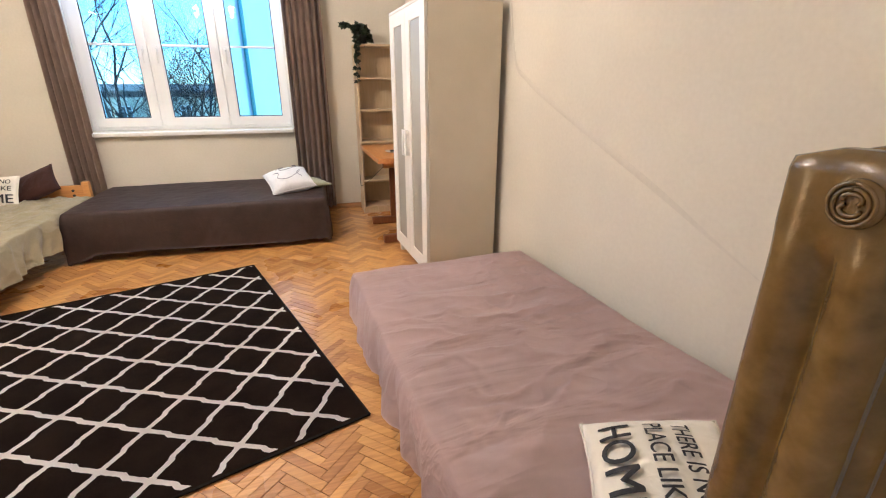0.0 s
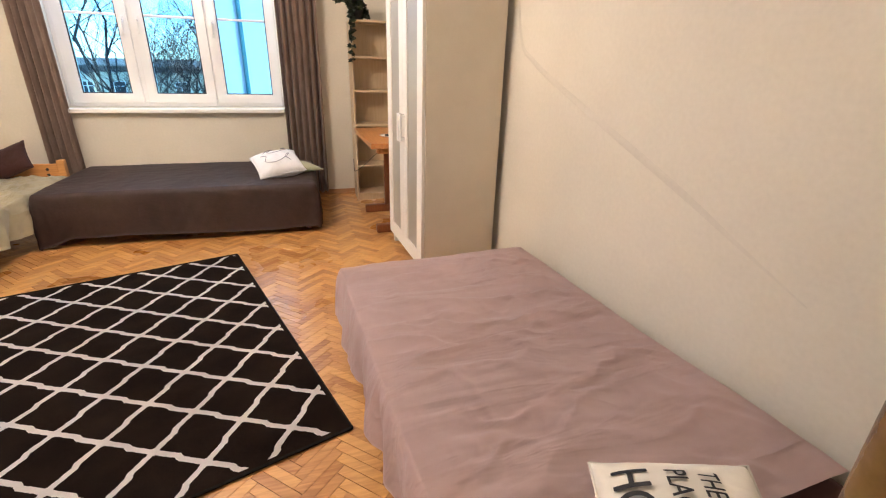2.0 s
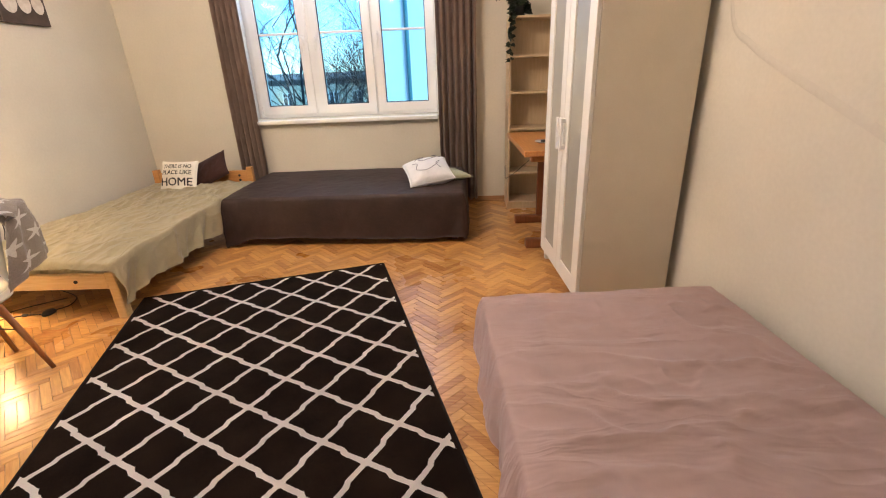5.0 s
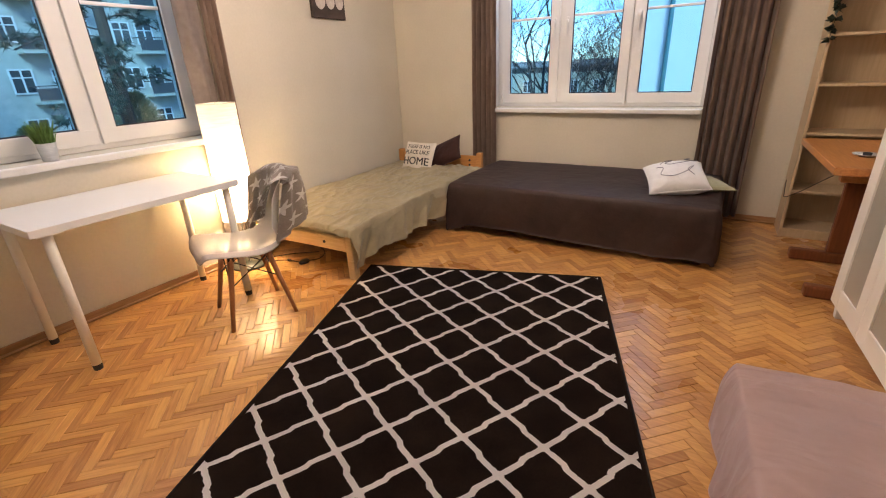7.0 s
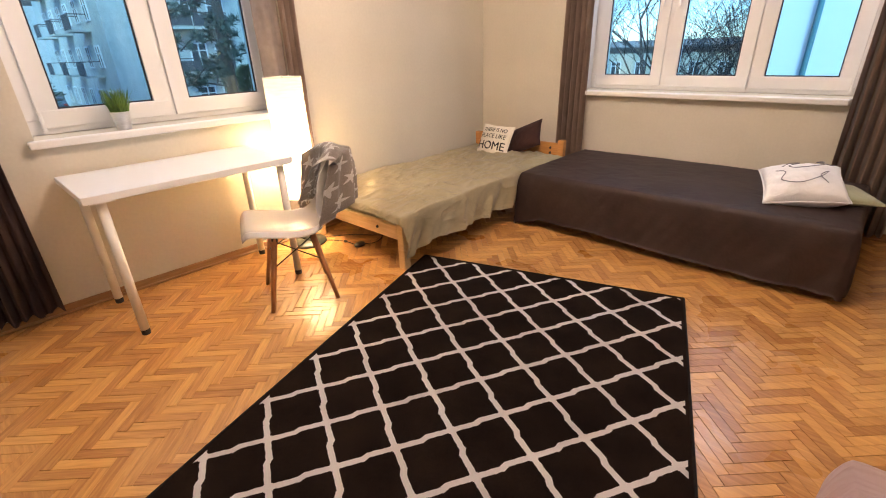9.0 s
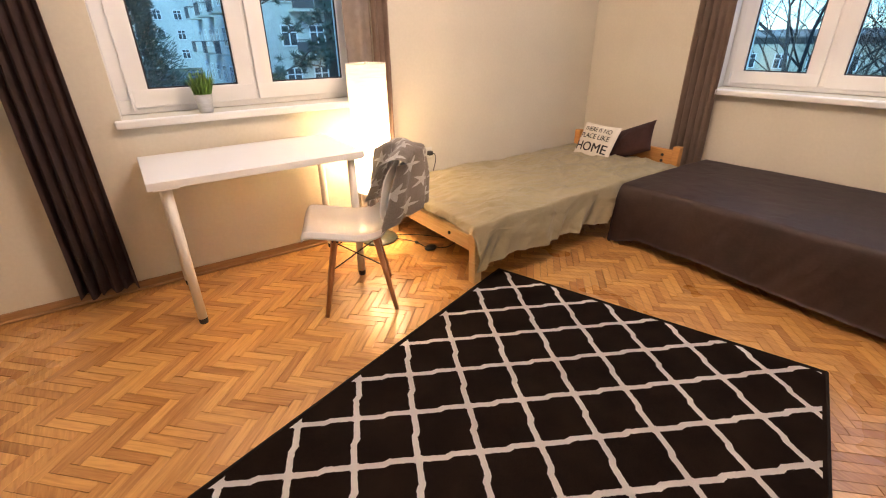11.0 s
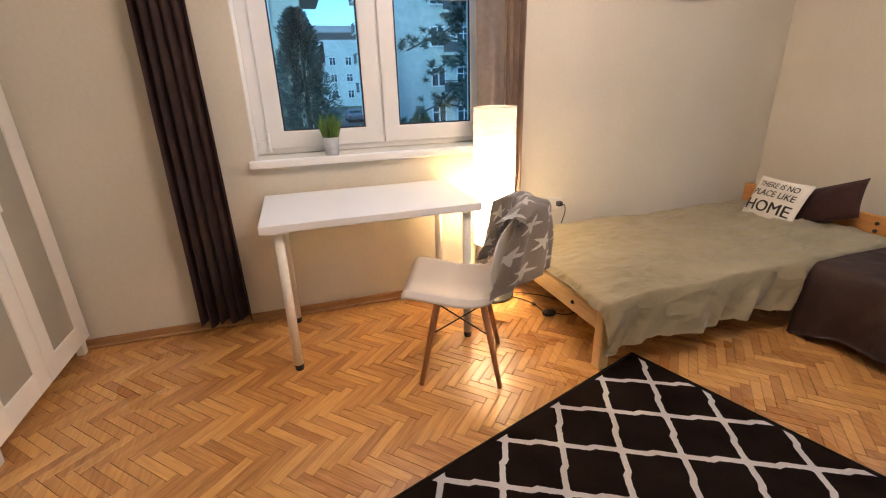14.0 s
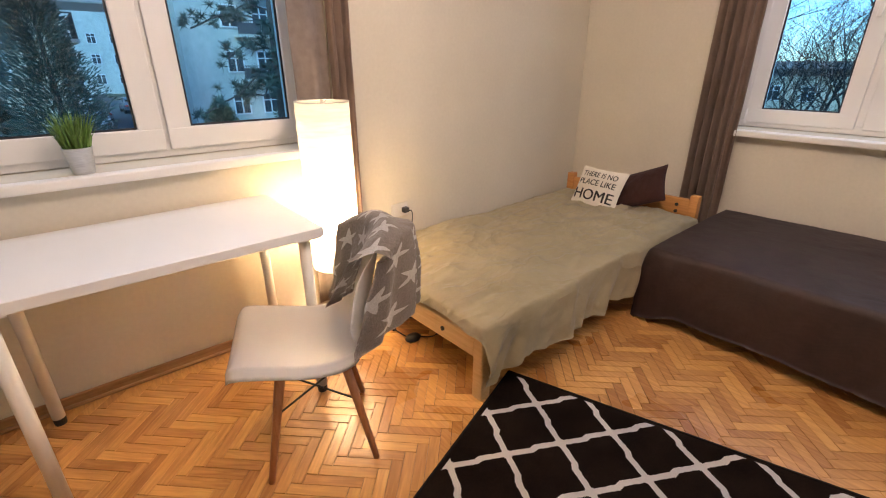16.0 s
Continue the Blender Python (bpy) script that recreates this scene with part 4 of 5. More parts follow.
def cushion(name, m, w, h, t, material, label, seed=0.0, piping=True):
    """A puffed cushion: local x across, y up its face, z out of the face."""
    c = thing(name, m, label, "cushion", group="loose cushions")

    def side(sign):
        def f(a, b):
            u, v = 2 * a - 1, 2 * b - 1
            x = w / 2 * u * (1 - 0.07 * (1 - v * v) * abs(u) ** 3)
            y = h / 2 * v * (1 - 0.07 * (1 - u * u) * abs(v) ** 3)
            z = cushion_height(u, v, t) * (1 + 0.10 * wrinkle((u, v, sign), 1.6, seed)) * sign
            return (x, y, z)
        return f

    bm = sheet(34, 34, side(1))
    sheet(34, 34, side(-1), bm=bm)
    bmesh.ops.remove_doubles(bm, verts=bm.verts[:], dist=1e-4)
    part("cover", bm, material, c, smooth=True)
    if piping:
        pts = []
        for k in range(81):
            q = k / 80 * 4
            e, s = int(min(q, 3.999)), q - int(min(q, 3.999))
            u, v = ((2 * s - 1, -1), (1, 2 * s - 1), (1 - 2 * s, 1), (-1, 1 - 2 * s))[e]
            pts.append((w / 2 * u * (1 - 0.07 * (1 - v * v) * abs(u) ** 3), h / 2 * v * (1 - 0.07 * (1 - u * u) * abs(v) ** 3), 0))
        part("seam", tube(pts, 0.004, 6), material, c)
    return c


def print_words(c, words, w, h, t):
    """Words printed on a cushion's face: (text, centre x, base line, height, width)."""
    for text, cx, base, size, width in words:
        cu = bpy.data.curves.new("words", "FONT")
        cu.body = text
        cu.size = size / 0.70
        cu.align_x = "CENTER"
        cu.offset = 0.0
        cu.resolution_u = 4
        tmp = bpy.data.objects.new("words", cu)
        me = bpy.data.meshes.new_from_object(tmp)
        bpy.data.objects.remove(tmp)
        bm = bmesh.new()
        bm.from_mesh(me)
        bpy.data.meshes.remove(me)
        xs = [v.co.x for v in bm.verts]
        k = width / (max(xs) - min(xs))
        bmesh.ops.triangulate(bm, faces=bm.faces[:])
        for _ in range(2):
            long_edges = [e for e in bm.edges if e.calc_length() > 0.02]
            if long_edges:
                bmesh.ops.subdivide_edges(bm, edges=long_edges, cuts=1)
        bmesh.ops.triangulate(bm, faces=bm.faces[:])
        twin = bmesh.new()
        me2 = bpy.data.meshes.new("tmp")
        bm.to_mesh(me2)
        twin.from_mesh(me2)
        bpy.data.meshes.remove(me2)
        for v in twin.verts:
            v.co += Vector((0.055 * size, 0.015 * size, 0.0005))
        merge(bm, twin)
        for v in bm.verts:
            x, y = cx + v.co.x * k, base + v.co.y
            lift = v.co.z
            u, q = x / (w / 2), y / (h / 2)
            v.co = Vector((x, y, cushion_height(max(-0.99, min(0.99, u)), max(-0.99, min(0.99, q)), t) * 1.13 + 0.003 + lift))
        part("printed_word", bm, M_INK, c, "black printed word")


def slogan(c, w, h, t, down=0.0):
    s, q = w / 0.40, h / 0.36
    print_words(c, [("THERE IS NO", 0.0, 0.085 * q - down, 0.046 * q, 0.30 * s), ("PLACE LIKE", 0.0, 0.010 * q - down, 0.050 * q, 0.31 * s), ("HOME", 0.0, -0.118 * q - down, 0.090 * q, 0.33 * s)], w, h, t)


def frame_matrix(centre, ax, ay):
    ax = Vector(ax).normalized()
    ay = Vector(ay)
    ay = (ay - ax * ay.dot(ax)).normalized()
    az = ax.cross(ay)
    m = Matrix((ax, ay, az)).transposed().to_4x4()
    m.translation = Vector(centre)
    return m


c = cushion("cushion", frame_matrix((-2.445, 4.615, 0.478), (0.985, -0.03, -0.01), (0.13, 0.45, 0.86)), 0.35, 0.29, 0.05, M_CREAMP, "cream cotton cushion printed with black words on the pine bed", 1.0)
slogan(c, 0.35, 0.29, 0.05)
cushion("cushion", frame_matrix((-2.245, 4.77, 0.492), (0.90, 0.05, 0.40), (-0.36, 0.62, 0.70)), 0.40, 0.27, 0.055, M_BROWNP, "dark brown cushion leaning on the pine headboard", 2.0)
c = cushion("cushion", frame_matrix((0.794, 0.722, 0.440), (-0.47, -0.88, 0.02), (0.86, -0.44, 0.20)), 0.40, 0.345, 0.065, M_CREAMP, "cream cotton cushion printed with black words on the mauve bed", 3.0)
slogan(c, 0.345, 0.31, 0.065, 0.028)
cw = cushion("cushion", frame_matrix((-0.125, 4.40, 0.497), (0.95, 0.27, 0.11), (-0.28, 0.90, 0.34)), 0.385, 0.34, 0.095, M_WHITEP, "white cushion with a thin grey line drawing on the charcoal bed", 4.0)
for k, ctrl in enumerate([[(-0.13, 0.02), (-0.09, -0.01), (-0.11, -0.07), (-0.03, -0.10), (0.06, -0.06), (0.10, -0.01), (0.06, -0.05), (0.09, -0.10)],
                          [(-0.10, 0.05), (-0.06, 0.08), (-0.02, 0.07), (-0.07, 0.05), (-0.04, 0.02), (0.03, 0.03), (0.09, 0.06)],
                          [(0.08, 0.16), (0.10, 0.11), (0.06, 0.09), (0.12, 0.07), (0.15, 0.10)]]):
    pts = []
    for p in curve_points([(x, y, 0) for x, y in ctrl], 40):
        pts.append((p.x, p.y, cushion_height(p.x / 0.192, p.y / 0.170, 0.095) * 1.13 + 0.004))
    part("drawn_line", tube(pts, 0.0022, 5), M_GREYINK, cw, "thin grey drawn line")
cushion("cushion", frame_matrix((0.035, 4.56, 0.440), (0.86, 0.48, -0.05), (-0.48, 0.86, 0.05)), 0.32, 0.34, 0.035, M_GREENP, "sage green cushion under the white one", 5.0)

# ---- cast-iron radiator ----
RX, RY, RT, RB = 0.572, 0.412, 1.246, 0.13
rad = thing("radiator", pose(RX, RY, 0), "tall brown-bronze painted cast-iron radiator", "radiator")


def radiator_section():
    def f(u, v):
        z = RB + v * (RT - RB)
        top, bot = (RT - z), (z - RB)
        e = min(top, bot)
        r = 0.022
        k = 1.0 if e > r else math.sqrt(max(0.0, 1 - (1 - e / r) ** 2)) * 0.45 + 0.55
        if e < 1e-6:
            k = 0.35
        waist = 0.25 * smoothstep(0.0, 0.03, e)
        a = 2 * math.pi * u
        ca, sa = math.cos(a), math.sin(a)
        y = 0.067 * (abs(ca) ** 0.7) * (1 if ca >= 0 else -1) * k
        x = 0.032 * (abs(sa) ** 0.6) * (1 if sa >= 0 else -1) * k * (1 - waist * math.exp(-(y / 0.023) ** 2))
        tube_x = max(0.005, math.sqrt(max(0.0, 0.0315 ** 2 - (abs(y) - 0.0355) ** 2)))
        x += ((tube_x if sa >= 0 else -tube_x) - x) * smoothstep(0.08, 0.125, e)
        x += 0.0012 * wrinkle((x, y, z), 9.0, 1.0)
        return (x, y, z)

    bm = sheet(72, 90, f)
    bmesh.ops.remove_doubles(bm, verts=bm.verts[:], dist=1e-5)
    bmesh.ops.holes_fill(bm, edges=[e for e in bm.edges if e.is_boundary], sides=0)
    return mesh_of("section", bm, M_RAD, True)


sec = radiator_section()
for k in range(9):
    ob = new("section", sec)
    ob.parent = rad
    ob.matrix_basis = Matrix.Translation((0.032 + 0.066 * k, 0, 0))
plug = part("plug", lathe([(0.0, 0.0), (0.025, 0.0), (0.024, 0.008), (0.019, 0.011), (0.0, 0.011)], 28), M_RAD, rad, "round end plug with a cast emblem", smooth=True)
plug.matrix_basis = Matrix.Translation((0.006, -0.018, 1.198)) @ pose(0, 0, 0, 0, -90, 0)
bm = bmesh.new()
for r in (0.021, 0.0155):
    tube([(r * math.cos(2 * math.pi * q / 28), r * math.sin(2 * math.pi * q / 28), 0.013) for q in range(29)], 0.0022, 6, bm)
for sx in (-0.007, 0.007):
    tube([(sx * 0.7 + 0.006 * math.cos(q), 0.009 * math.sin(q), 0.013) for q in [x * 0.55 + (0.6 if sx < 0 else -2.4) for x in range(9)]], 0.0024, 6, bm)
part("emblem", bm, M_RAD, plug, smooth=True)
for k in (0, 8):
    for sy in (-0.03, 0.03):
        part("foot", lathe([(0.0, 0), (0.022, 0), (0.018, 0.02), (0.014, 0.14), (0.0, 0.14)], 12), M_RAD, rad, smooth=True).matrix_basis = Matrix.Translation((0.032 + 0.066 * k, sy, 0))

# ---- chair ----
chair = thing("chair", pose(-2.118, 2.312, 0, 0, 0, -23), "white plastic shell chair with wooden dowel legs", "chair")
PROFILE = [(-0.252, 0.412), (-0.249, 0.422), (-0.236, 0.436), (-0.205, 0.443), (-0.11, 0.427), (0.00, 0.407), (0.08, 0.408), (0.145, 0.432), (0.185, 0.478), (0.205, 0.540), (0.222, 0.625), (0.240, 0.71), (0.252, 0.77), (0.258, 0.796)]
prof = curve_points([(0, y, z) for y, z in PROFILE], 60)


WIDTHS = [(0, 0.03), (0.012, 0.072), (0.035, 0.118), (0.07, 0.158), (0.13, 0.196), (0.22, 0.222), (0.36, 0.226), (0.48, 0.222), (0.58, 0.208), (0.70, 0.202), (0.82, 0.196), (0.90, 0.182), (0.95, 0.160), (0.98, 0.132), (1.0, 0.10)]


def shell(u, v):
    a = 2 * u - 1
    p = prof[min(60, int(round(v * 60)))]
    back = smoothstep(0.50, 0.72, v)
    half = 0.0
    for (v0, h0), (v1, h1) in zip(WIDTHS, WIDTHS[1:]):
        if v0 <= v <= v1:
            half = h0 + (h1 - h0) * (v - v0) / (v1 - v0)
    x = a * half
    lift = (0.044 * abs(a) ** 2.0 * smoothstep(-0.05, 0.25, v) - 0.036 * smoothstep(0.82, 1.0, abs(a)) ** 1.5) * (1 - back) * (0.25 + 0.75 * smoothstep(-0.02, 0.20, v))
    y = p.y - 0.065 * abs(a) ** 2.4 * back * smoothstep(1.0, 0.80, v) - 0.02 * abs(a) ** 2.2 * back
    return (x, y, p.z + lift)


bm = sheet(36, 60, shell)
bmesh.ops.solidify(bm, geom=bm.faces[:], thickness=0.006)
part("seat_shell", bm, M_SHELL, chair, smooth=True)
feet = [(-0.18, -0.175), (0.18, -0.175), (-0.18, 0.175), (0.18, 0.175)]
for fx, fy in feet:
    tx, ty = fx * 0.60, fy * 0.55
    part("leg", rod((fx, fy, 0.0), (tx, ty, 0.392), 0.0105, 0.0165, seg=14), M_BEECH, chair, "tapered wooden dowel leg", smooth=True)
    part("mount", box(tx - 0.016, tx + 0.016, ty - 0.016, ty + 0.016, 0.372, 0.414, 0.004), M_BLACK, chair, "black mount")


def on_leg(f, z):
    t = z / 0.392
    return Vector((f[0] * (1 - t + 0.60 * t), f[1] * (1 - t + 0.55 * t), z))


for i, j in ((0, 1), (1, 3), (3, 2), (2, 0)):
    part("brace", tube([on_leg(feet[i], 0.235), on_leg(feet[j], 0.375)], 0.0034, 6), M_WIRE, chair, "black wire brace")
    part("brace", tube([on_leg(feet[j], 0.235), on_leg(feet[i], 0.375)], 0.0034, 6), M_WIRE, chair, "black wire brace")


def star_cloth():
    m, nt, nd, ln, p = nodes_of("grey_fleece_with_pale_stars")
    uv = nd.new("ShaderNodeUVMap")
    uv.uv_map = "cloth"
    sx = nd.new("ShaderNodeSeparateXYZ")
    ln.new(uv.outputs[0], sx.inputs[0])
    M = lambda op, a, b=None, c=False: math_node(nd, ln, op, a, b, c)
    cell = 0.092
    row = M("FLOOR", M("DIVIDE", sx.outputs["Y"], cell))
    odd = M("MULTIPLY", M("FRACT", M("MULTIPLY", row, 0.5)), 1.0)
    px = M("SUBTRACT", M("FRACT", M("ADD", M("DIVIDE", sx.outputs["X"], cell), odd)), 0.5)
    py = M("SUBTRACT", M("FRACT", M("DIVIDE", sx.outputs["Y"], cell)), 0.5)
    ang = M("ADD", M("ARCTAN2", px, py), M("MULTIPLY", row, 1.3))
    rad_ = M("SQRT", M("ADD", M("MULTIPLY", px, px), M("MULTIPLY", py, py)))
    tri = M("ABSOLUTE", M("SUBTRACT", M("FRACT", M("DIVIDE", ang, 2 * math.pi / 5)), 0.5))
    lim = M("ADD", M("MULTIPLY", M("MULTIPLY", tri, tri), 1.08), 0.15)
    star = M("LESS_THAN", rad_, lim)
    n1 = nd.new("ShaderNodeTexNoise")
    n1.inputs["Scale"].default_value = 180
    n1.inputs["Detail"].default_value = 6
    tc = nd.new("ShaderNodeTexCoord")
    ln.new(tc.outputs["Object"], n1.inputs["Vector"])
    r1 = ramp(nd, [(0.3, (0.25, 0.21, 0.175)), (0.7, (0.37, 0.32, 0.275))])
    r2 = ramp(nd, [(0.3, (0.64, 0.62, 0.59)), (0.7, (0.80, 0.78, 0.75))])
    ln.new(n1.outputs["Fac"], r1.inputs[0])
    ln.new(n1.outputs["Fac"], r2.inputs[0])
    mx = nd.new("ShaderNodeMixRGB")
    ln.new(star, mx.inputs[0])
    ln.new(r1.outputs[0], mx.inputs[1])
    ln.new(r2.outputs[0], mx.inputs[2])
    ln.new(mx.outputs[0], p.inputs["Base Color"])
    p.inputs["Roughness"].default_value = 0.95
    p.inputs["Sheen Weight"].default_value = 0.5
    bp = nd.new("ShaderNodeBump")
    bp.inputs["Strength"].default_value = 0.6
    bp.inputs["Distance"].default_value = 0.004
    ln.new(n1.outputs["Fac"], bp.inputs["Height"])
    ln.new(bp.outputs["Normal"], p.inputs["Normal"])
    return m


# blanket thrown over the chair's back; same local frame as the chair
blanket_m = pose(-2.118, 2.312, 0, 0, 0, -23)


def back_y(z):
    """Where the shell's back stands at a height, along its middle."""
    for p, q in zip(PROFILE[8:], PROFILE[9:]):
        if p[1] <= z <= q[1]:
            return p[0] + (q[0] - p[0]) * (z - p[1]) / (q[1] - p[1])
    return 0.258 if z > 0.7 else 0.185


def blanket_at(u, v):
    a = 2 * u - 1
    s = v * 0.65                      # length of cloth from the front hem over the top to the back hem
    front, crest = 0.295, 0.075
    wave = noise.noise(Vector((a * 2.6, 0.3, 1.0))) * 0.065 + noise.noise(Vector((a * 5.5, 0.7, 4.0))) * 0.035
    wrap = 0.085 * abs(a) ** 2.2
    top = 0.802 - 0.050 * abs(a) ** 2.6
    if s < front:
        t = front - s
        q = t / front
        z = top - t * (0.96 - 0.22 * a)
        y = back_y(z) - 0.022 - wrap - 0.020 * q + 0.5 * wave * q
        x = -0.015 - 0.075 * q + a * (0.182 - 0.070 * q)
    elif s < front + crest:
        t = (s - front) / crest
        z = top + 0.026 * math.sin(math.pi * t)
        y = 0.236 - wrap + (0.085 + 0.03 * abs(a)) * t
        x = -0.015 + 0.02 * t + a * (0.182 + 0.006 * math.sin(math.pi * t))
    else:
        t = s - front - crest
        q = t / 0.28
        z = top - t * (0.98 + 0.10 * a * q)
        far = 1 - smoothstep(0.25, 1.0, a)
        y = back_y(z) + 0.030 + 0.033 * (1 - q) - wrap * (0.7 + 0.3 * (1 - q)) + (0.035 + 0.105 * q ** 0.6) * far + wave * (0.3 + 0.8 * q)
        x = 0.005 + 0.035 * q + a * (0.182 + 0.012 * q)
    y += 0.006 * wrinkle((x, z, 0), 9.0, 2.0)
    z += 0.004 * wrinkle((x, y, z), 12.0, 5.0)
    return (x, y, z)


bm = bmesh.new()
uvl = bm.loops.layers.uv.new("cloth")
NU, NV = 56, 80
gv = [[bm.verts.new(blanket_at(i / NU, j / NV)) for j in range(NV + 1)] for i in range(NU + 1)]
for i in range(NU):
    for j in range(NV):
        fc = bm.faces.new((gv[i][j], gv[i + 1][j], gv[i + 1][j + 1], gv[i][j + 1]))
        for lp, (p, q) in zip(fc.loops, ((i, j), (i + 1, j), (i + 1, j + 1), (i, j + 1))):
            lp[uvl].uv = (p / NU * 0.38, q / NV * 0.65)
bmesh.ops.solidify(bm, geom=bm.faces[:], thickness=0.007)
single("blanket", bm, star_cloth(), "grey fleece blanket with pale stars over the chair's back", "blanket", blanket_m, smooth=True)

# ---- potted grass on the sill ----
pot = thing("potted_plant", pose(-2.93, 1.868, W2[2]), "small galvanised pot with bright green artificial grass", "plant")
part("pot", lathe([(0.0, 0.0), (0.033, 0.0), (0.035, 0.003), (0.044, 0.090), (0.047, 0.093), (0.045, 0.095), (0.042, 0.092), (0.038, 0.076), (0.0, 0.076)], 28), M_STEEL, pot, "galvanised metal pot", smooth=True)
rg = random.Random(5)
bm = bmesh.new()
for k in range(260):
    a, r = rg.uniform(0, 6.283), 0.038 * math.sqrt(rg.random())
    h = rg.uniform(0.08, 0.15)
    x, y = r * math.cos(a), r * math.sin(a)
    ln_x, ln_y = x * 0.9 + rg.uniform(-0.018, 0.018), y * 0.9 + rg.uniform(-0.018, 0.018)
    t = rg.uniform(0, 6.283)
    wx, wy = 0.0022 * math.cos(t), 0.0022 * math.sin(t)
    z0 = 0.076
    p = [bm.verts.new(q) for q in ((x - wx, y - wy, z0), (x + wx, y + wy, z0), (x + ln_x * 0.4 + wx, y + ln_y * 0.4 + wy, z0 + h * 0.6), (x + ln_x * 0.4 - wx, y + ln_y * 0.4 - wy, z0 + h * 0.6))]
    tip = bm.verts.new((x + ln_x, y + ln_y, z0 + h))
    bm.faces.new(p)
    bm.faces.new((p[3], p[2], tip))
part("grass", bm, M_GRASSP, pot, "bright green artificial grass")

# ---- trailing ivy on the bookcase ----
ivy = thing("potted_ivy", pose(0.675, 4.985, 1.70), "dark pot of trailing ivy on top of the bookcase", "plant")
part("pot", lathe([(0.0, 0.0), (0.040, 0.0), (0.055, 0.085), (0.058, 0.09), (0.050, 0.088), (0.045, 0.075), (0.0, 0.075)], 20), M_BLACK, ivy, smooth=True)


def add_leaf(bm, p, d, size, rgen):
    d = Vector(d).normalized()
    side = d.cross(Vector((rgen.uniform(-1, 1), rgen.uniform(-1, 1), rgen.uniform(-1, 1)))).normalized()
    up = side.cross(d)
    pts = [(0, 0, 0), (0.35, 0.45, 0.06), (0.55, 0.28, 0.03), (1.0, 0, -0.05), (0.55, -0.28, 0.03), (0.35, -0.45, 0.06)]
    vs = [bm.verts.new(Vector(p) + size * (a * d + b * side + c * up)) for a, b, c in pts]
    mid = bm.verts.new(Vector(p) + size * (0.45 * d - 0.05 * up))
    for k in range(6):
        bm.faces.new((vs[k], vs[(k + 1) % 6], mid))


for k in range(7):
    a = k * 0.9 + 0.3
    low = -0.34 if k in (3, 4) else (-0.16 if k == 2 else rg.uniform(0.02, 0.12))
    out = Vector((-0.055, -0.11, 0)) if low < 0 else Vector((0.09 * math.cos(a), 0.06 * math.sin(a) - 0.03, 0))
    if k == 6:
        out, low = Vector((-0.16, -0.03, 0)), 0.17
    vine = curve_points([(0, 0, 0.075), (out.x * 0.5, out.y * 0.7, 0.15), (out.x, out.y, 0.10 if low < 0 else low), (out.x - 0.02, out.y, low)], 24)
    stem = part("vine", tube(vine, 0.0018, 5), M_LEAF, ivy)
    bm = bmesh.new()
    for p in vine[4:]:
        for _ in range(4):
            add_leaf(bm, p, (rg.uniform(-1, 1), rg.uniform(-1, 0.4), rg.uniform(-0.9, 0.3)), rg.uniform(0.032, 0.056), rg)
    part("foliage", bm, M_LEAF, stem, "dark green ivy leaves")

# ---- picture on the west wall ----
pic_m = Matrix.Translation((west_x(4.135), 4.135, 1.72)) @ pose(0, 0, 0, 0, 0, 90 + 4.1) 
pic = thing("picture", pic_m, "dark brown canvas print with pale rounded stones", "picture")
M_PIC = surface("dark_print", (0.035, 0.022, 0.016), (0.085, 0.058, 0.044), rough=0.6, fine=20, broad=7, bump=0.05)
M_STONE = surface("pale_printed_stone", (0.52, 0.46, 0.40), (0.72, 0.67, 0.61), rough=0.6, fine=30, broad=9, bump=0.05)
part("canvas", box(-0.213, 0.213, -0.031, -0.002, 0.0, 0.43, 0.003), M_PIC, pic)
for cx, rw in ((-0.11, 0.066), (0.02, 0.058), (0.14, 0.055)):
    for row in range(3):
        bm = lathe([(0.0, 0.0), (rw * 0.7, 0.0), (rw, 0.0004), (rw * 0.97, 0.0010), (0.0, 0.0012)], 20)
        for v in bm.verts:
            v.co.y *= 0.9 if row % 2 else 1.15
        part("printed_stone", bm, M_STONE, pic).matrix_basis = Matrix.Translation((cx + 0.006 * row, -0.0312, 0.14 + 0.12 * row)) @ pose(0, 0, 0, 90, 0, 0)

# ---- socket, plug, cables ----
sock = thing("wall_socket", Matrix.Translation((west_x(3.255), 3.255, 0.495)) @ pose(0, 0, 0, 0, 0, 90 + 4.1), "white double wall socket with a black plug in it", "socket")
part("plate", box(-0.060, 0.060, -0.010, -0.001, -0.040, 0.040, 0.004, segments=2), M_SOCKET, sock)
for sx in (-0.026, 0.026):
    bm = lathe([(0.021, -0.0102), (0.021, -0.0115), (0.018, -0.0115), (0.017, -0.004), (0.0, -0.004)], 20)
    part("outlet", bm, M_SOCKET, sock).matrix_basis = Matrix(((1, 0, 0, sx), (0, 0, 1, 0), (0, 1, 0, 0), (0, 0, 0, 1)))
plug_ob = part("plug", box(0.008, 0.044, -0.045, -0.0118, -0.016, 0.016, 0.007, segments=2), M_BLACK, sock, "black plug")
part("cable", tube(curve_points([(0.030, -0.042, -0.002), (0.045, -0.062, -0.006), (0.050, -0.060, -0.06), (0.036, -0.050, -0.13)], 20), 0.003), M_BLACK, plug_ob, "black cable")

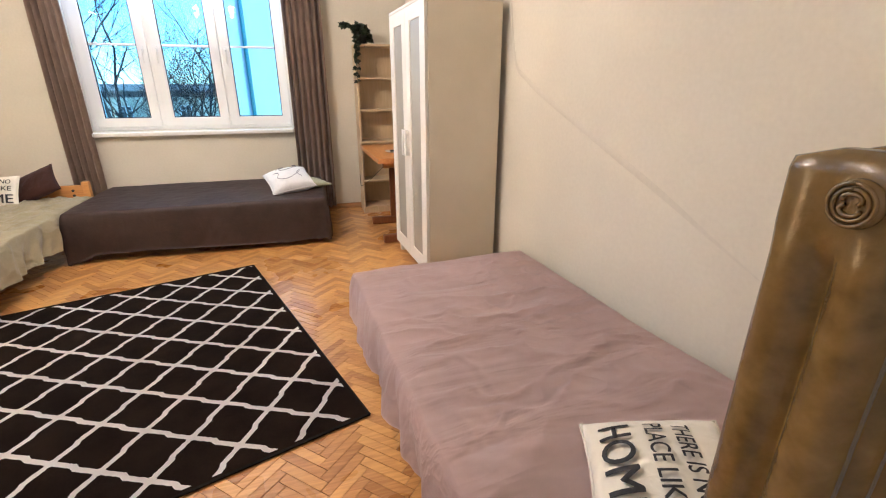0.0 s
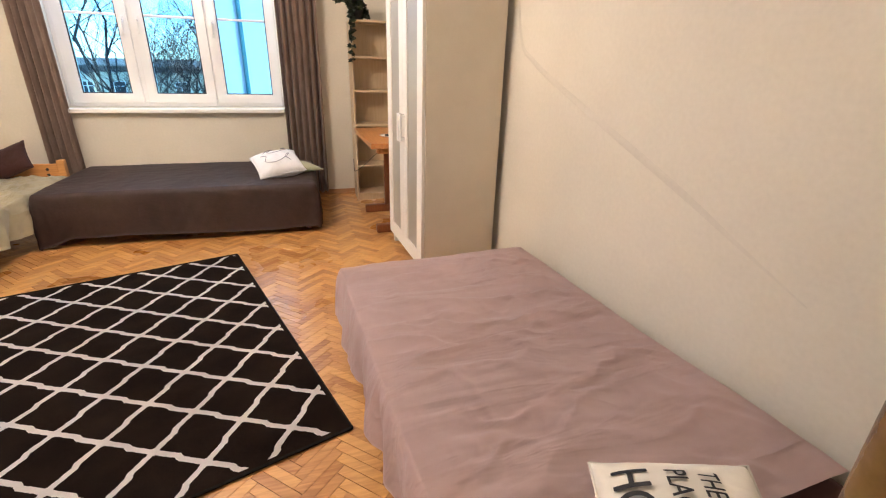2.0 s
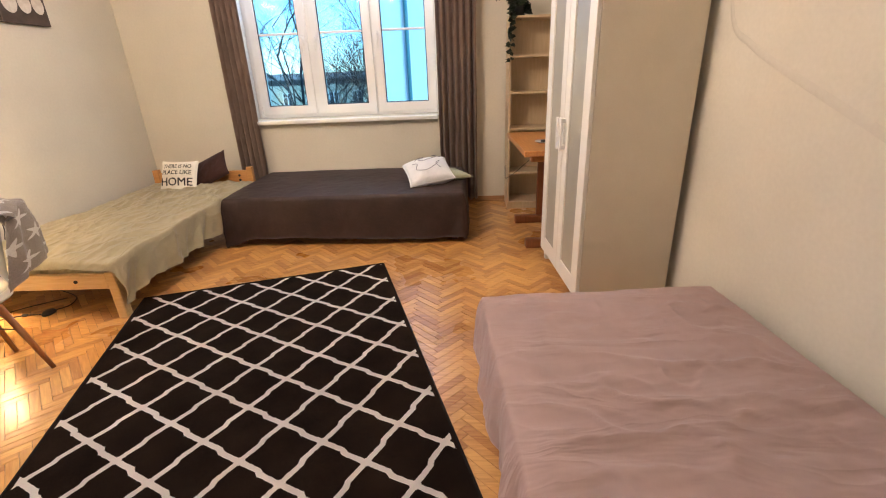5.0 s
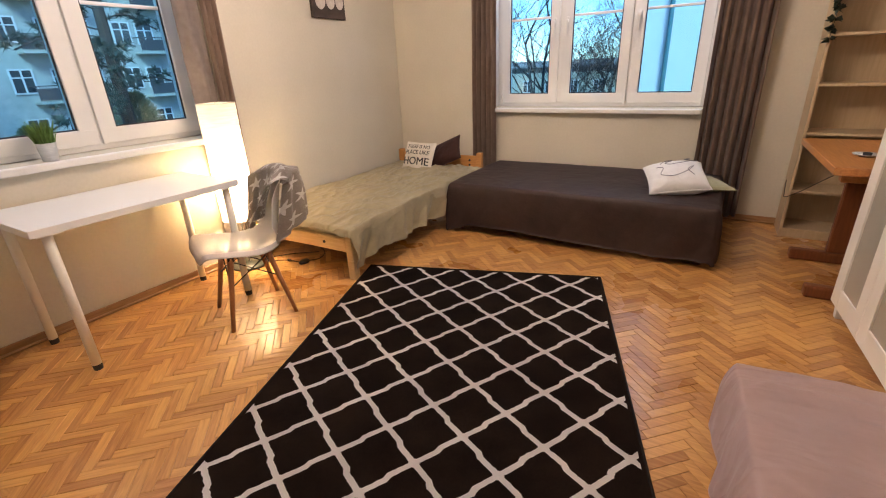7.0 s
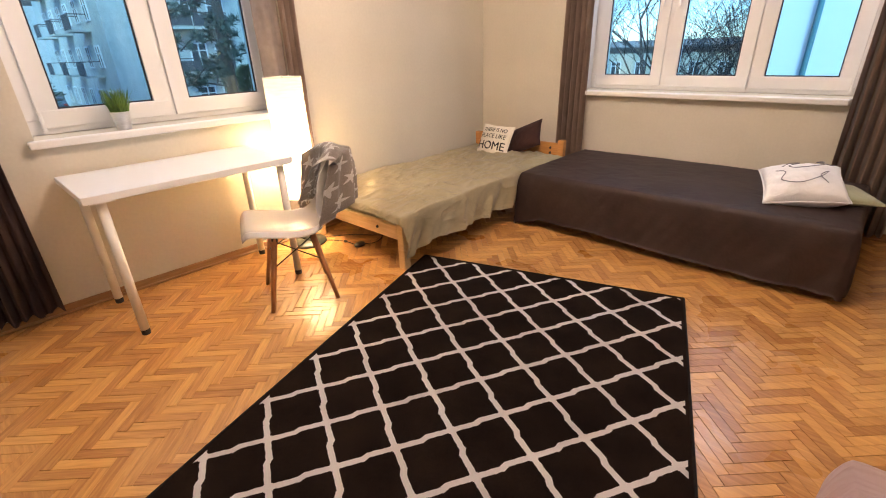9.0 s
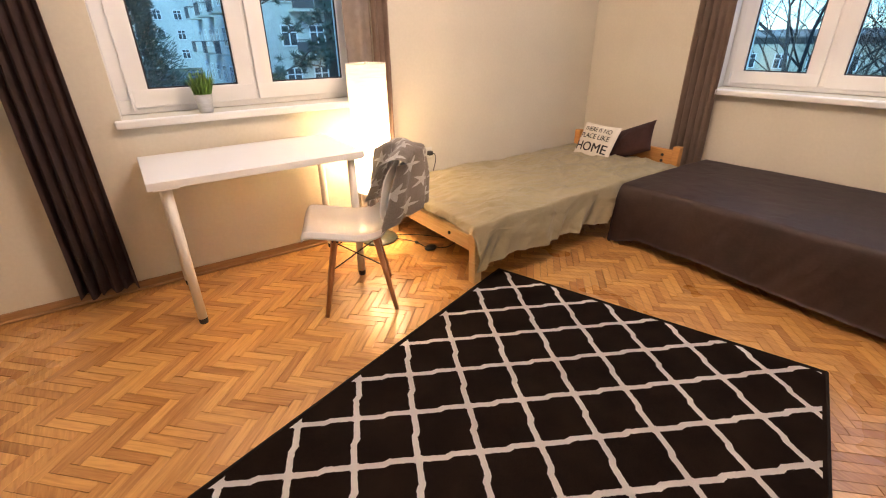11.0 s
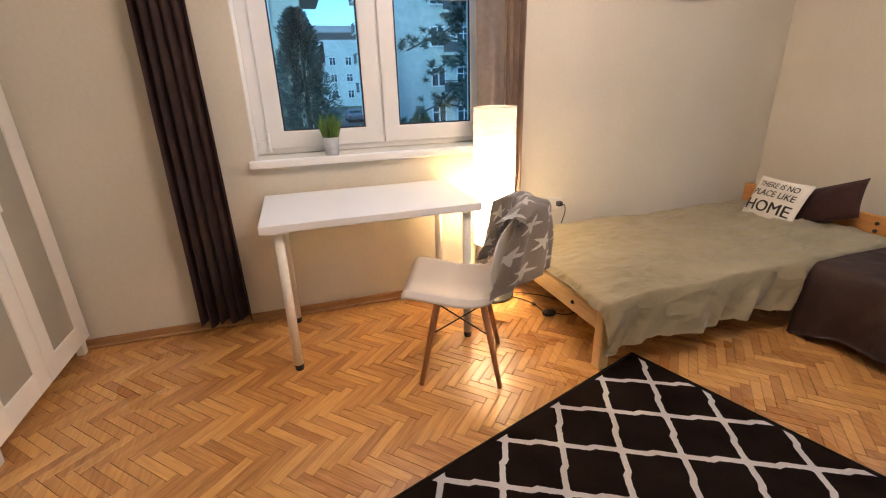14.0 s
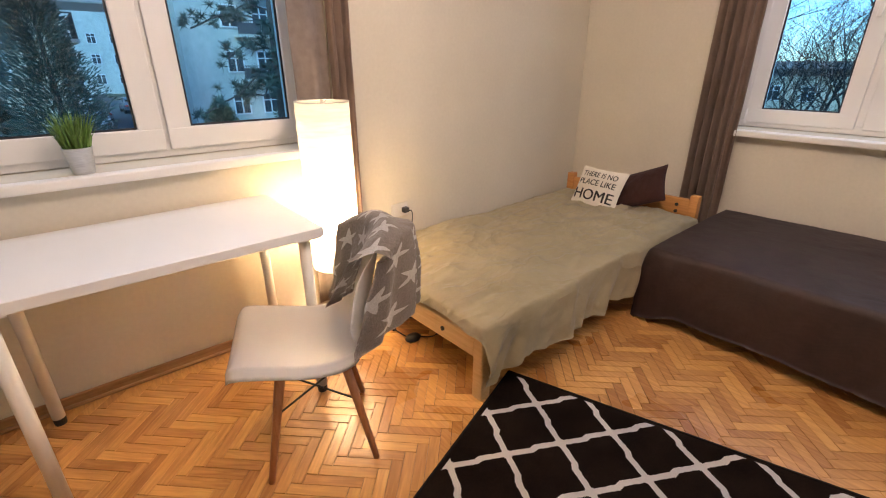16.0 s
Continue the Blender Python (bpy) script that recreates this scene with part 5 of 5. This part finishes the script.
cab = thing("lamp_cable", pose(0, 0, 0), "black lamp cable with a foot switch on the parquet", "cable")
part("cable", tube(curve_points([(-2.66, 2.80, 0.018), (-2.60, 2.88, 0.006), (-2.52, 2.915, 0.006), (-2.43, 2.925, 0.006), (-2.39, 2.94, 0.012)], 30), 0.0032), M_BLACK, cab)
part("cable", tube(curve_points([(-2.39, 2.95, 0.012), (-2.34, 3.04, 0.005), (-2.40, 3.16, 0.005), (-2.62, 3.27, 0.005)], 30), 0.0032), M_BLACK, cab)
part("cable", tube(curve_points([(-2.72, 2.82, 0.018), (-2.62, 3.0, 0.005), (-2.52, 3.08, 0.005), (-2.44, 3.14, 0.005)], 24), 0.0032), M_BLACK, cab)
part("inline_joint", box(-2.535, -2.505, 2.905, 2.925, 0.001, 0.014, 0.004), M_BLACK, cab)
bm = lathe([(0.0, 0.0), (0.030, 0.0), (0.032, 0.008), (0.024, 0.020), (0.0, 0.023)], 20)
for v in bm.verts:
    v.co.y *= 1.35
part("foot_switch", bm, M_BLACK, cab, "black foot switch", smooth=True).matrix_basis = Matrix.Translation((-2.392, 2.945, 0))

# ---- on the table and bookcase ----
dish = thing("dish", pose(0.775, 4.06, 0.765), "small white dish with a dark tealight holder", "dish")
part("plate", lathe([(0.0, 0.0), (0.035, 0.0), (0.062, 0.010), (0.064, 0.012), (0.034, 0.005), (0.0, 0.005)], 24), M_SHELL, dish, smooth=True)
part("holder", lathe([(0.0, 0.0045), (0.018, 0.0045), (0.020, 0.018), (0.017, 0.018), (0.015, 0.008), (0.0, 0.008)], 16), M_BLACK, dish)
wire = thing("shelf_cable", pose(0, 0, 0), "thin black cable hanging round the bookcase's side", "cable")
part("cable", tube(curve_points([(0.585, 5.05, 0.40), (0.575, 4.93, 0.33), (0.582, 4.886, 0.31), (0.66, 4.88, 0.36), (0.78, 4.70, 0.52), (0.86, 4.50, 0.62)], 40), 0.003), M_BLACK, wire)

# ---- outside ----
GZ = -3.0
M_GROUND = surface("winter_grass_and_earth", (0.035, 0.04, 0.02), (0.08, 0.085, 0.045), rough=0.95, fine=2.0, broad=0.08, bump=0.3, dist=0.05)
M_ASPH = surface("asphalt", (0.035, 0.036, 0.038), (0.065, 0.066, 0.07), rough=0.85, fine=8, broad=0.4, bump=0.2)
M_PLASTER = surface("weathered_grey_plaster", (0.42, 0.395, 0.32), (0.58, 0.55, 0.45), rough=0.9, fine=3, broad=0.25, bump=0.1)
M_PALE = surface("pale_plaster", (0.38, 0.40, 0.37), (0.60, 0.61, 0.57), rough=0.9, fine=2, broad=0.25, bump=0.1)
M_GABLE = surface("white_gable_render", (0.78, 0.78, 0.77), (0.84, 0.84, 0.83), rough=0.9, fine=4, broad=0.3, bump=0.05)
M_ROOF = surface("dark_roof", (0.22, 0.19, 0.185), (0.32, 0.28, 0.27), rough=0.9, fine=3, bump=0.2)
M_WINF = surface("white_far_window_frame", (0.68, 0.68, 0.68), (0.78, 0.78, 0.78), rough=0.6)
M_PANE = surface("dark_far_pane", (0.03, 0.04, 0.05), (0.07, 0.09, 0.10), rough=0.12, fine=0.6, bump=0.0)
M_RAIL = surface("dark_railing", (0.05, 0.05, 0.055), (0.09, 0.09, 0.10), rough=0.6)
M_BARK = surface("dark_bark", (0.04, 0.034, 0.032), (0.085, 0.072, 0.066), rough=0.95, fine=10, broad=2, bump=0.4, stretch=(1, 1, 0.3))
M_NEEDLE = surface("dark_needles", (0.034, 0.058, 0.053), (0.090, 0.135, 0.12), rough=0.9, spec=0.1, fine=6, broad=1.2, bump=0.0)
M_BUSH = surface("bush_leaf", (0.05, 0.07, 0.04), (0.14, 0.17, 0.11), rough=0.8, fine=6, broad=1.5, bump=0.0)
M_PIPE = surface("zinc_downpipe", (0.05, 0.19, 0.22), (0.08, 0.27, 0.30), rough=0.5, metal=0.5)

single("ground", box(-400, 400, -400, 400, GZ - 0.5, GZ), M_GROUND, "grassy ground of the yard far below", "ground", kind="structure")
single("road", box(-300, -20, 2.6, 9.5, GZ - 0.2, GZ + 0.02), M_ASPH, "asphalt street between the houses", "road", kind="structure")
single("road_north", box(-90, 60, 40, 47, GZ - 0.2, GZ + 0.02), M_ASPH, "asphalt street beyond the trees", "road", kind="structure").name = "road_2"


def house(name, x0, x1, y0, y1, z1, material, label, windows, roof=2.2, balconies=(), wide=1.0):
    h = thing(name, pose((x0 + x1) / 2, (y0 + y1) / 2, GZ), label, "house")
    o = Vector(((x0 + x1) / 2, (y0 + y1) / 2, GZ))
    part("wall", box(x0 - o.x, x1 - o.x, y0 - o.y, y1 - o.y, 0, z1 - GZ), material, h)
    part("roof", box(x0 - o.x - 0.4, x1 - o.x + 0.4, y0 - o.y - 0.4, y1 - o.y + 0.4, z1 - GZ, z1 - GZ + roof, min(roof * 0.45, 1.2)), M_ROOF, h)
    # one window of unit design, standing against a face: local x across, y out of the wall
    bm = box(-0.62, 0.62, -0.02, 0.06, 0, 0.09)
    box(-0.62, 0.62, -0.02, 0.06, 1.41, 1.5, bm=bm)
    for x in (-0.62, -0.05, 0.53):
        box(x, x + 0.10, -0.02, 0.06, 0.09, 1.41, bm=bm)
    box(-0.55, 0.55, -0.02, 0.05, 0.95, 1.02, bm=bm)
    fr = mesh_of("window", bm, M_WINF)
    pa = mesh_of("pane", box(-0.56, 0.56, 0.0, 0.02, 0.06, 1.44), M_PANE)
    for place, turn in windows:
        w = new("window", fr)
        w.parent = h
        w.matrix_basis = Matrix.Translation(Vector(place) - o) @ pose(0, 0, 0, 0, 0, turn) @ Matrix.Diagonal((wide, 1, 1, 1))
        q = new("pane", pa)
        q.parent = w
    for place, turn, width in balconies:
        bm = box(-width / 2, width / 2, 0, 1.1, -0.14, 0)
        b = part("balcony", bm, M_PALE, h)
        b.matrix_basis = Matrix.Translation(Vector(place) - o) @ pose(0, 0, 0, 0, 0, turn)
        bm = box(-width / 2, width / 2, 1.04, 1.08, 0.92, 0.98)
        n = int(width / 0.16)
        for k in range(n + 1):
            x = -width / 2 + k * width / n
            box(x - 0.015, x + 0.015, 1.05, 1.07, 0, 0.95, bm=bm)
        box(-width / 2, -width / 2 + 0.04, 0, 1.06, 0.92, 0.98, bm=bm)
        box(width / 2 - 0.04, width / 2, 0, 1.06, 0.92, 0.98, bm=bm)
        box(-width / 2, width / 2, 1.06, 1.065, 0.08, 0.80, bm=bm)
        part("railing", bm, M_RAIL, b, "dark metal railing")
    return h


# house south of the street: its east face shows windows
wins = [((-21.98, y, z), -90) for z in (-2.3, 0.75, 3.8, 6.85) for y in (-9.6, -6.9, -4.2, -1.9, 0.45)]
house("apartment_house", -40, -22, -22, 2.5, 10.5, M_PLASTER, "grey plastered apartment house with white windows across the yard", wins, 2.5,
      [((-27.5, 2.5, 2.3), 0, 3.2), ((-27.5, 2.5, 5.3), 0, 3.2)], 1.35)
# house north of the street with balconies
wins = [((-37.98, y, z), -90) for z in (-2.2, 0.8, 3.8, 6.8, 9.8) for y in (13.4, 15.6, 17.4, 20.0, 21.6, 23.8)]
wins += [((x, 9.98, z), 180) for z in (-2.2, 0.8, 3.8, 6.8, 9.8) for x in (-41, -44, -47, -50, -53, -56)]
house("apartment_house", -60, -38, 10, 26, 13.5, M_PALE, "pale plastered apartment house with balconies along the street", wins, 2.0,
      [((-38, 16.5, z), -90, 2.4) for z in (0.3, 3.3, 6.3, 9.3)] + [((-38, 21.8, z), -90, 2.4) for z in (0.3, 3.3, 6.3, 9.3)] + [((-38, 14.4, z), -90, 1.6) for z in (0.3, 3.3, 6.3)]
      + [((x, 10, z), 180, 2.2) for z in (0.3, 3.3, 6.3, 9.3) for x in (-42.5, -48.5, -54.5)])
house("apartment_house", -120, -95, -20, 18, 9, M_PALE, "pale house closing the far end of the street", [((-94.98, y, z), -90) for z in (-1.5, 1.5, 4.5) for y in (1, 4, 7, 10, 13)], 2.5)

# blank gable of the next house, with a downpipe
gable = house("neighbour_house", -2.05, 18, 14.0, 30, 16, M_GABLE, "white rendered neighbouring house with a blank gable", [], 0.6)
part("downpipe", rod((-1.27 - 7.975, -8.06, 0.2), (-1.27 - 7.975, -8.06, 18.5), 0.055, seg=10), M_PIPE, gable, "zinc downpipe")

# houses behind the trees to the north
house("far_house", -30, -9, 60, 72, 0.2, M_PLASTER, "low grey house with a dark roof behind bare trees", [((x, 59.98, z), 180) for z in (-2.2,) for x in (-28, -25, -22, -19, -16, -13)], 1.4)
house("far_house", -60, -33, 56, 70, 4.5, M_PALE, "pale long house behind bare trees", [((x, 55.98, z), 180) for z in (-1.8, 1.2, 3.8) for x in (-58, -55, -52, -49, -46, -43, -40, -37)], 2.5)


def bare_tree(x, y, height, seed, lean=0.0, spread=1.0):
    rt = random.Random(seed)
    t = thing("bare_tree", pose(x, y, GZ), "bare winter tree with dark twigs behind the window", "tree", group="bare trees")
    trunk, crown = bmesh.new(), bmesh.new()

    def limb(bm, p, d, length, r, depth):
        pts = [p]
        q = Vector(p)
        dd = Vector(d)
        for _ in range(4):
            dd = (dd + 0.22 * Vector((rt.uniform(-1, 1), rt.uniform(-1, 1), rt.uniform(-0.4, 0.7)))).normalized()
            q = q + dd * length / 4
            pts.append(q.copy())
        for k in range(4):
            rod(pts[k], pts[k + 1], r * (1 - 0.17 * k), r * (1 - 0.17 * (k + 1)), seg=6 if depth < 2 else 3, bm=bm, caps=False)
        if depth == 0:
            return
        n = 4 if depth > 2 else 5
        for k in range(n):
            base = pts[1 + (k % 4)] if depth < 4 else pts[2 + k % 3]
            a = rt.uniform(0, 6.283)
            nd_ = (dd * 0.55 + spread * 0.75 * Vector((math.cos(a), math.sin(a), rt.uniform(-0.05, 0.55)))).normalized()
            limb(crown, base, nd_, length * rt.uniform(0.52, 0.72), r * 0.42, depth - 1)

    limb(trunk, Vector((0, 0, 0)), Vector((lean, 0, 1)), height * 0.55, 0.115 * height / 10, 4)
    part("trunk", trunk, M_BARK, t)
    part("crown", crown, M_BARK, t, "dense bare twigs")


bare_tree(-5.6, 17.0, 9.5, 3, 0.05)
bare_tree(-3.6, 21.0, 9.0, 8)
bare_tree(-8.3, 24.0, 11.0, 5)
bare_tree(-5.2, 31.0, 9.0, 12)
bare_tree(-13.0, 30.0, 11.0, 21)
bare_tree(-9.0, 40.0, 9.5, 22)
bare_tree(-19.0, 33.0, 11.0, 31)
for k, (tx, ty, th) in enumerate(((-4.4, 26, 7.0), (-5.6, 28, 8.0), (-6.8, 33, 8.5), (-4.6, 36, 8.0), (-7.4, 37, 9.0), (-10.5, 34, 9.0), (-11.5, 46, 9.0), (-6.4, 48, 8.5), (-4.3, 19.0, 6.5), (-5.5, 23.0, 6.8), (-6.4, 19.5, 6.2), (-4.9, 22.0, 6.0), (-7.3, 28.0, 7.5))):
    bare_tree(tx, ty, th, 50 + k)


def conifer(x, y, height, width, seed, label, material, bottom=0.4):
    rt = random.Random(seed)
    t = thing("conifer", pose(x, y, GZ), label, "tree")
    part("trunk", rod((0, 0, 0), (0.1, 0.05, height * 0.96), 0.13, 0.02, seg=8), M_BARK, t)
    bm = bmesh.new()
    n = int(height * 4600)
    for k in range(n):
        f = rt.random() ** 0.8
        z = bottom + f * (height - bottom)
        a = rt.uniform(0, 6.283)
        lump = 0.72 + 0.30 * math.sin(3 * a + 2.1 * z) * math.sin(1.7 * z + seed) + 0.20 * math.sin(7 * a - 3.3 * z) * math.sin(5.1 * z + 2 * seed)
        rmax = width / 2 * (1 - f) ** 0.50 * lump * (0.55 + 0.45 * min(1.0, f / 0.12))
        r = rmax * math.sqrt(rt.uniform(0.05, 1.0))
        p = Vector((r * math.cos(a), r * math.sin(a), z))
        d = Vector((math.cos(a), math.sin(a), rt.uniform(0.1, 1.1))).normalized()
        s = d.cross(Vector((rt.uniform(-1, 1), rt.uniform(-1, 1), rt.uniform(-1, 1)))).normalized()
        L, W = rt.uniform(0.07, 0.16), rt.uniform(0.008, 0.016)
        v = [bm.verts.new(p), bm.verts.new(p + d * L * 0.5 + s * W), bm.verts.new(p + d * L), bm.verts.new(p + d * L * 0.5 - s * W)]
        bm.faces.new(v)
    part("crown", bm, material, t, "dense feathery foliage")


conifer(-12.5, 2.02, 5.9, 2.9, 4, "dark green thuja in the yard", M_NEEDLE)
conifer(-14.5, 1.0, 3.6, 1.8, 6, "low dark conifer beside the thuja", M_NEEDLE)
conifer(-13.0, 7.3, 4.0, 3.2, 9, "round evergreen bush in the yard", M_BUSH, 0.2)
conifer(-15.0, 5.6, 3.3, 2.4, 10, "round evergreen bush in the yard", M_BUSH, 0.2)


def pine_tree(x, y, height, reach, bottom, seed):
    """A pine: a bare stem, drooping limbs from a height on, and tufts of long needles with gaps between them."""
    rt = random.Random(seed)
    t = thing("pine_tree", pose(x, y, GZ), "tall pine with open dark tufted branches", "tree")
    part("trunk", rod((0, 0, 0), (0.12, 0.05, height), 0.14, 0.03, seg=8), M_BARK, t)
    limbs, tufts = bmesh.new(), bmesh.new()
    for k in range(34):
        z = bottom + (height - bottom) * (k + rt.random()) / 34
        a = rt.uniform(0, 6.283)
        far = reach * rt.uniform(0.6, 1.0) * (1 - 0.5 * (z - bottom) / (height - bottom))
        d = Vector((math.cos(a), math.sin(a), 0))
        pts = curve_points([(0.05, 0.02, z), d * far * 0.5 + Vector((0, 0, z + 0.10)), d * far + Vector((0, 0, z - 0.10))], 8)
        tube(pts, 0.012, 5, limbs)
        for p in pts[3:]:
            for _ in range(3):
                c = p + Vector((rt.uniform(-0.16, 0.16), rt.uniform(-0.16, 0.16), rt.uniform(-0.08, 0.12)))
                for _ in range(34):
                    n = Vector((rt.uniform(-1, 1), rt.uniform(-1, 1), rt.uniform(-0.5, 1))).normalized()
                    w = n.orthogonal().normalized() * 0.007
                    length = rt.uniform(0.07, 0.13)
                    tufts.faces.new([tufts.verts.new(q) for q in (c - w, c + w, c + n * length)])
    part("limbs", limbs, M_BARK, t)
    part("crown", tufts, M_NEEDLE, t, "tufts of long dark needles")


pine_tree(-7.7, 4.50, 8.2, 1.25, 3.75, 17)


def parked_car(x, y, turn, colour, label):
    """A small car: local x forwards."""
    m = surface("car_paint_" + label.split()[0], colour, tuple(min(1, q * 1.15) for q in colour), rough=0.25, fine=20, bump=0.0)
    c = thing("car", pose(x, y, GZ + 0.02, 0, 0, turn), label, "car", group="parked cars")
    pro = [(-2.0, 0.35), (-2.05, 0.75), (-1.75, 0.95), (-1.2, 1.42), (0.2, 1.45), (0.9, 0.98), (1.9, 0.85), (2.05, 0.55), (2.0, 0.30)]
    bm = bmesh.new()
    sides = []
    for sy in (-0.82, 0.82):
        sides.append([bm.verts.new((px, sy * (0.84 if pz > 1.1 else 1.0), pz)) for px, pz in pro])
    for k in range(len(pro)):
        q = (k + 1) % len(pro)
        bm.faces.new((sides[0][k], sides[0][q], sides[1][q], sides[1][k]))
    bm.faces.new(sides[0][::-1])
    bm.faces.new(sides[1])
    bmesh.ops.bevel(bm, geom=bm.edges[:], offset=0.06, segments=2, affect="EDGES")
    part("body", bm, m, c)
    for sy in (-0.76, 0.76):
        part("window", box(-1.15, 0.45, sy - 0.02, sy + 0.02, 1.0, 1.32, 0.01), M_PANE, c)
        for wx in (-1.25, 1.25):
            w = part("wheel", rod((wx, sy - 0.1, 0.31), (wx, sy + 0.1, 0.31), 0.31, seg=16), M_BLACK, c)
    part("windscreen", box(-1.62, -1.30, -0.62, 0.62, 1.06, 1.30, 0.02), M_PANE, c)
    for sy in (-0.62, 0.62):
        part("tail_light", box(-2.09, -2.0, sy - 0.12, sy + 0.12, 0.66, 0.82, 0.02), M_TAIL, c, "red tail light")


M_TAIL = surface("red_tail_lens", (0.35, 0.01, 0.01), (0.5, 0.02, 0.02), rough=0.3)
parked_car(-48, 5.0, 180, (0.30, 0.31, 0.33), "silver parked car on the street")
parked_car(-40, 4.2, 180, (0.55, 0.56, 0.57), "white parked car on the street")
parked_car(-56, 8.4, 180, (0.10, 0.12, 0.16), "blue parked car on the street")
parked_car(-66, 5.2, 180, (0.40, 0.41, 0.42), "grey parked car on the street")
parked_car(-34, 43, 0, (0.45, 0.46, 0.48), "pale parked car beyond the trees")
parked_car(-27, 43.5, 180, (0.30, 0.31, 0.34), "grey-blue parked car beyond the trees")
parked_car(-15, 42.5, 180, (0.50, 0.50, 0.52), "light parked car beyond the trees")

# ---- herringbone parquet ----
floor = single("floor", box(-3.6, 1.9, -0.5, 5.75, -0.12, -0.006), M_JOINT, "oak herringbone parquet floor, worn and glossy", "floor", kind="structure")
BL, BW = 0.200, 0.040
block_mesh = mesh_of("parquet_block", box(-BL / 2 + 0.0006, BL / 2 - 0.0006, -BW / 2 + 0.0005, BW / 2 - 0.0005, -0.006, 0.0, 0.0007), M_FLOOR)
rest_v, rest_f = [], []
bv = [v.co.copy() for v in block_mesh.vertices]
bf = [tuple(q.vertices) for q in block_mesh.polygons]
rng = random.Random(11)
made = 0
k2 = math.sqrt(0.5)
for i in range(-8, 100):
    for j in range(-8, 14):
        # herringbone: pairs of blocks stepping along the diagonal
        for kind in (0, 1):
            if kind == 0:
                cx, cy, ang = i * BW + j * BL + BL / 2, i * BW - j * BL + BW / 2, 0.0
            else:
                cx, cy, ang = i * BW + j * BL + BW / 2 , i * BW - j * BL + BW + BL / 2, 90.0
            X = (cx - cy) * k2 - 1.952
            Y = (cx + cy) * k2 + 0.0048
            inside = west_x(Y) - 0.1 < X < east_x(Y) + 0.1 and -0.2 < Y < NORTH + 0.1
            if not inside:
                continue
            m = Matrix.Translation((X, Y, rng.uniform(-0.0008, 0.0006))) @ pose(0, 0, 0, rng.uniform(-0.55, 0.55), rng.uniform(-0.18, 0.18), ang + 45 + rng.uniform(-0.15, 0.15)) @ Matrix.Diagonal((rng.uniform(0.990, 1.001), rng.choice((1.0, 1.0, 0.998, 0.975)), 1, 1))
            if made < 300 and -2.75 < X < -1.25 and 1.0 < Y < 3.1:
                made += 1
                ob = new("parquet_block", block_mesh)
                ob.parent = floor
                ob.matrix_basis = m
            else:
                n = len(rest_v)
                rest_v += [m @ v for v in bv]
                rest_f += [tuple(n + q for q in face) for face in bf]
me = bpy.data.meshes.new("parquet_blocks")
me.from_pydata(rest_v, [], rest_f)
me.materials.append(M_FLOOR_S)
rest = new("parquet_blocks", me)
rest.parent = floor
rest["kind"] = "stuff"
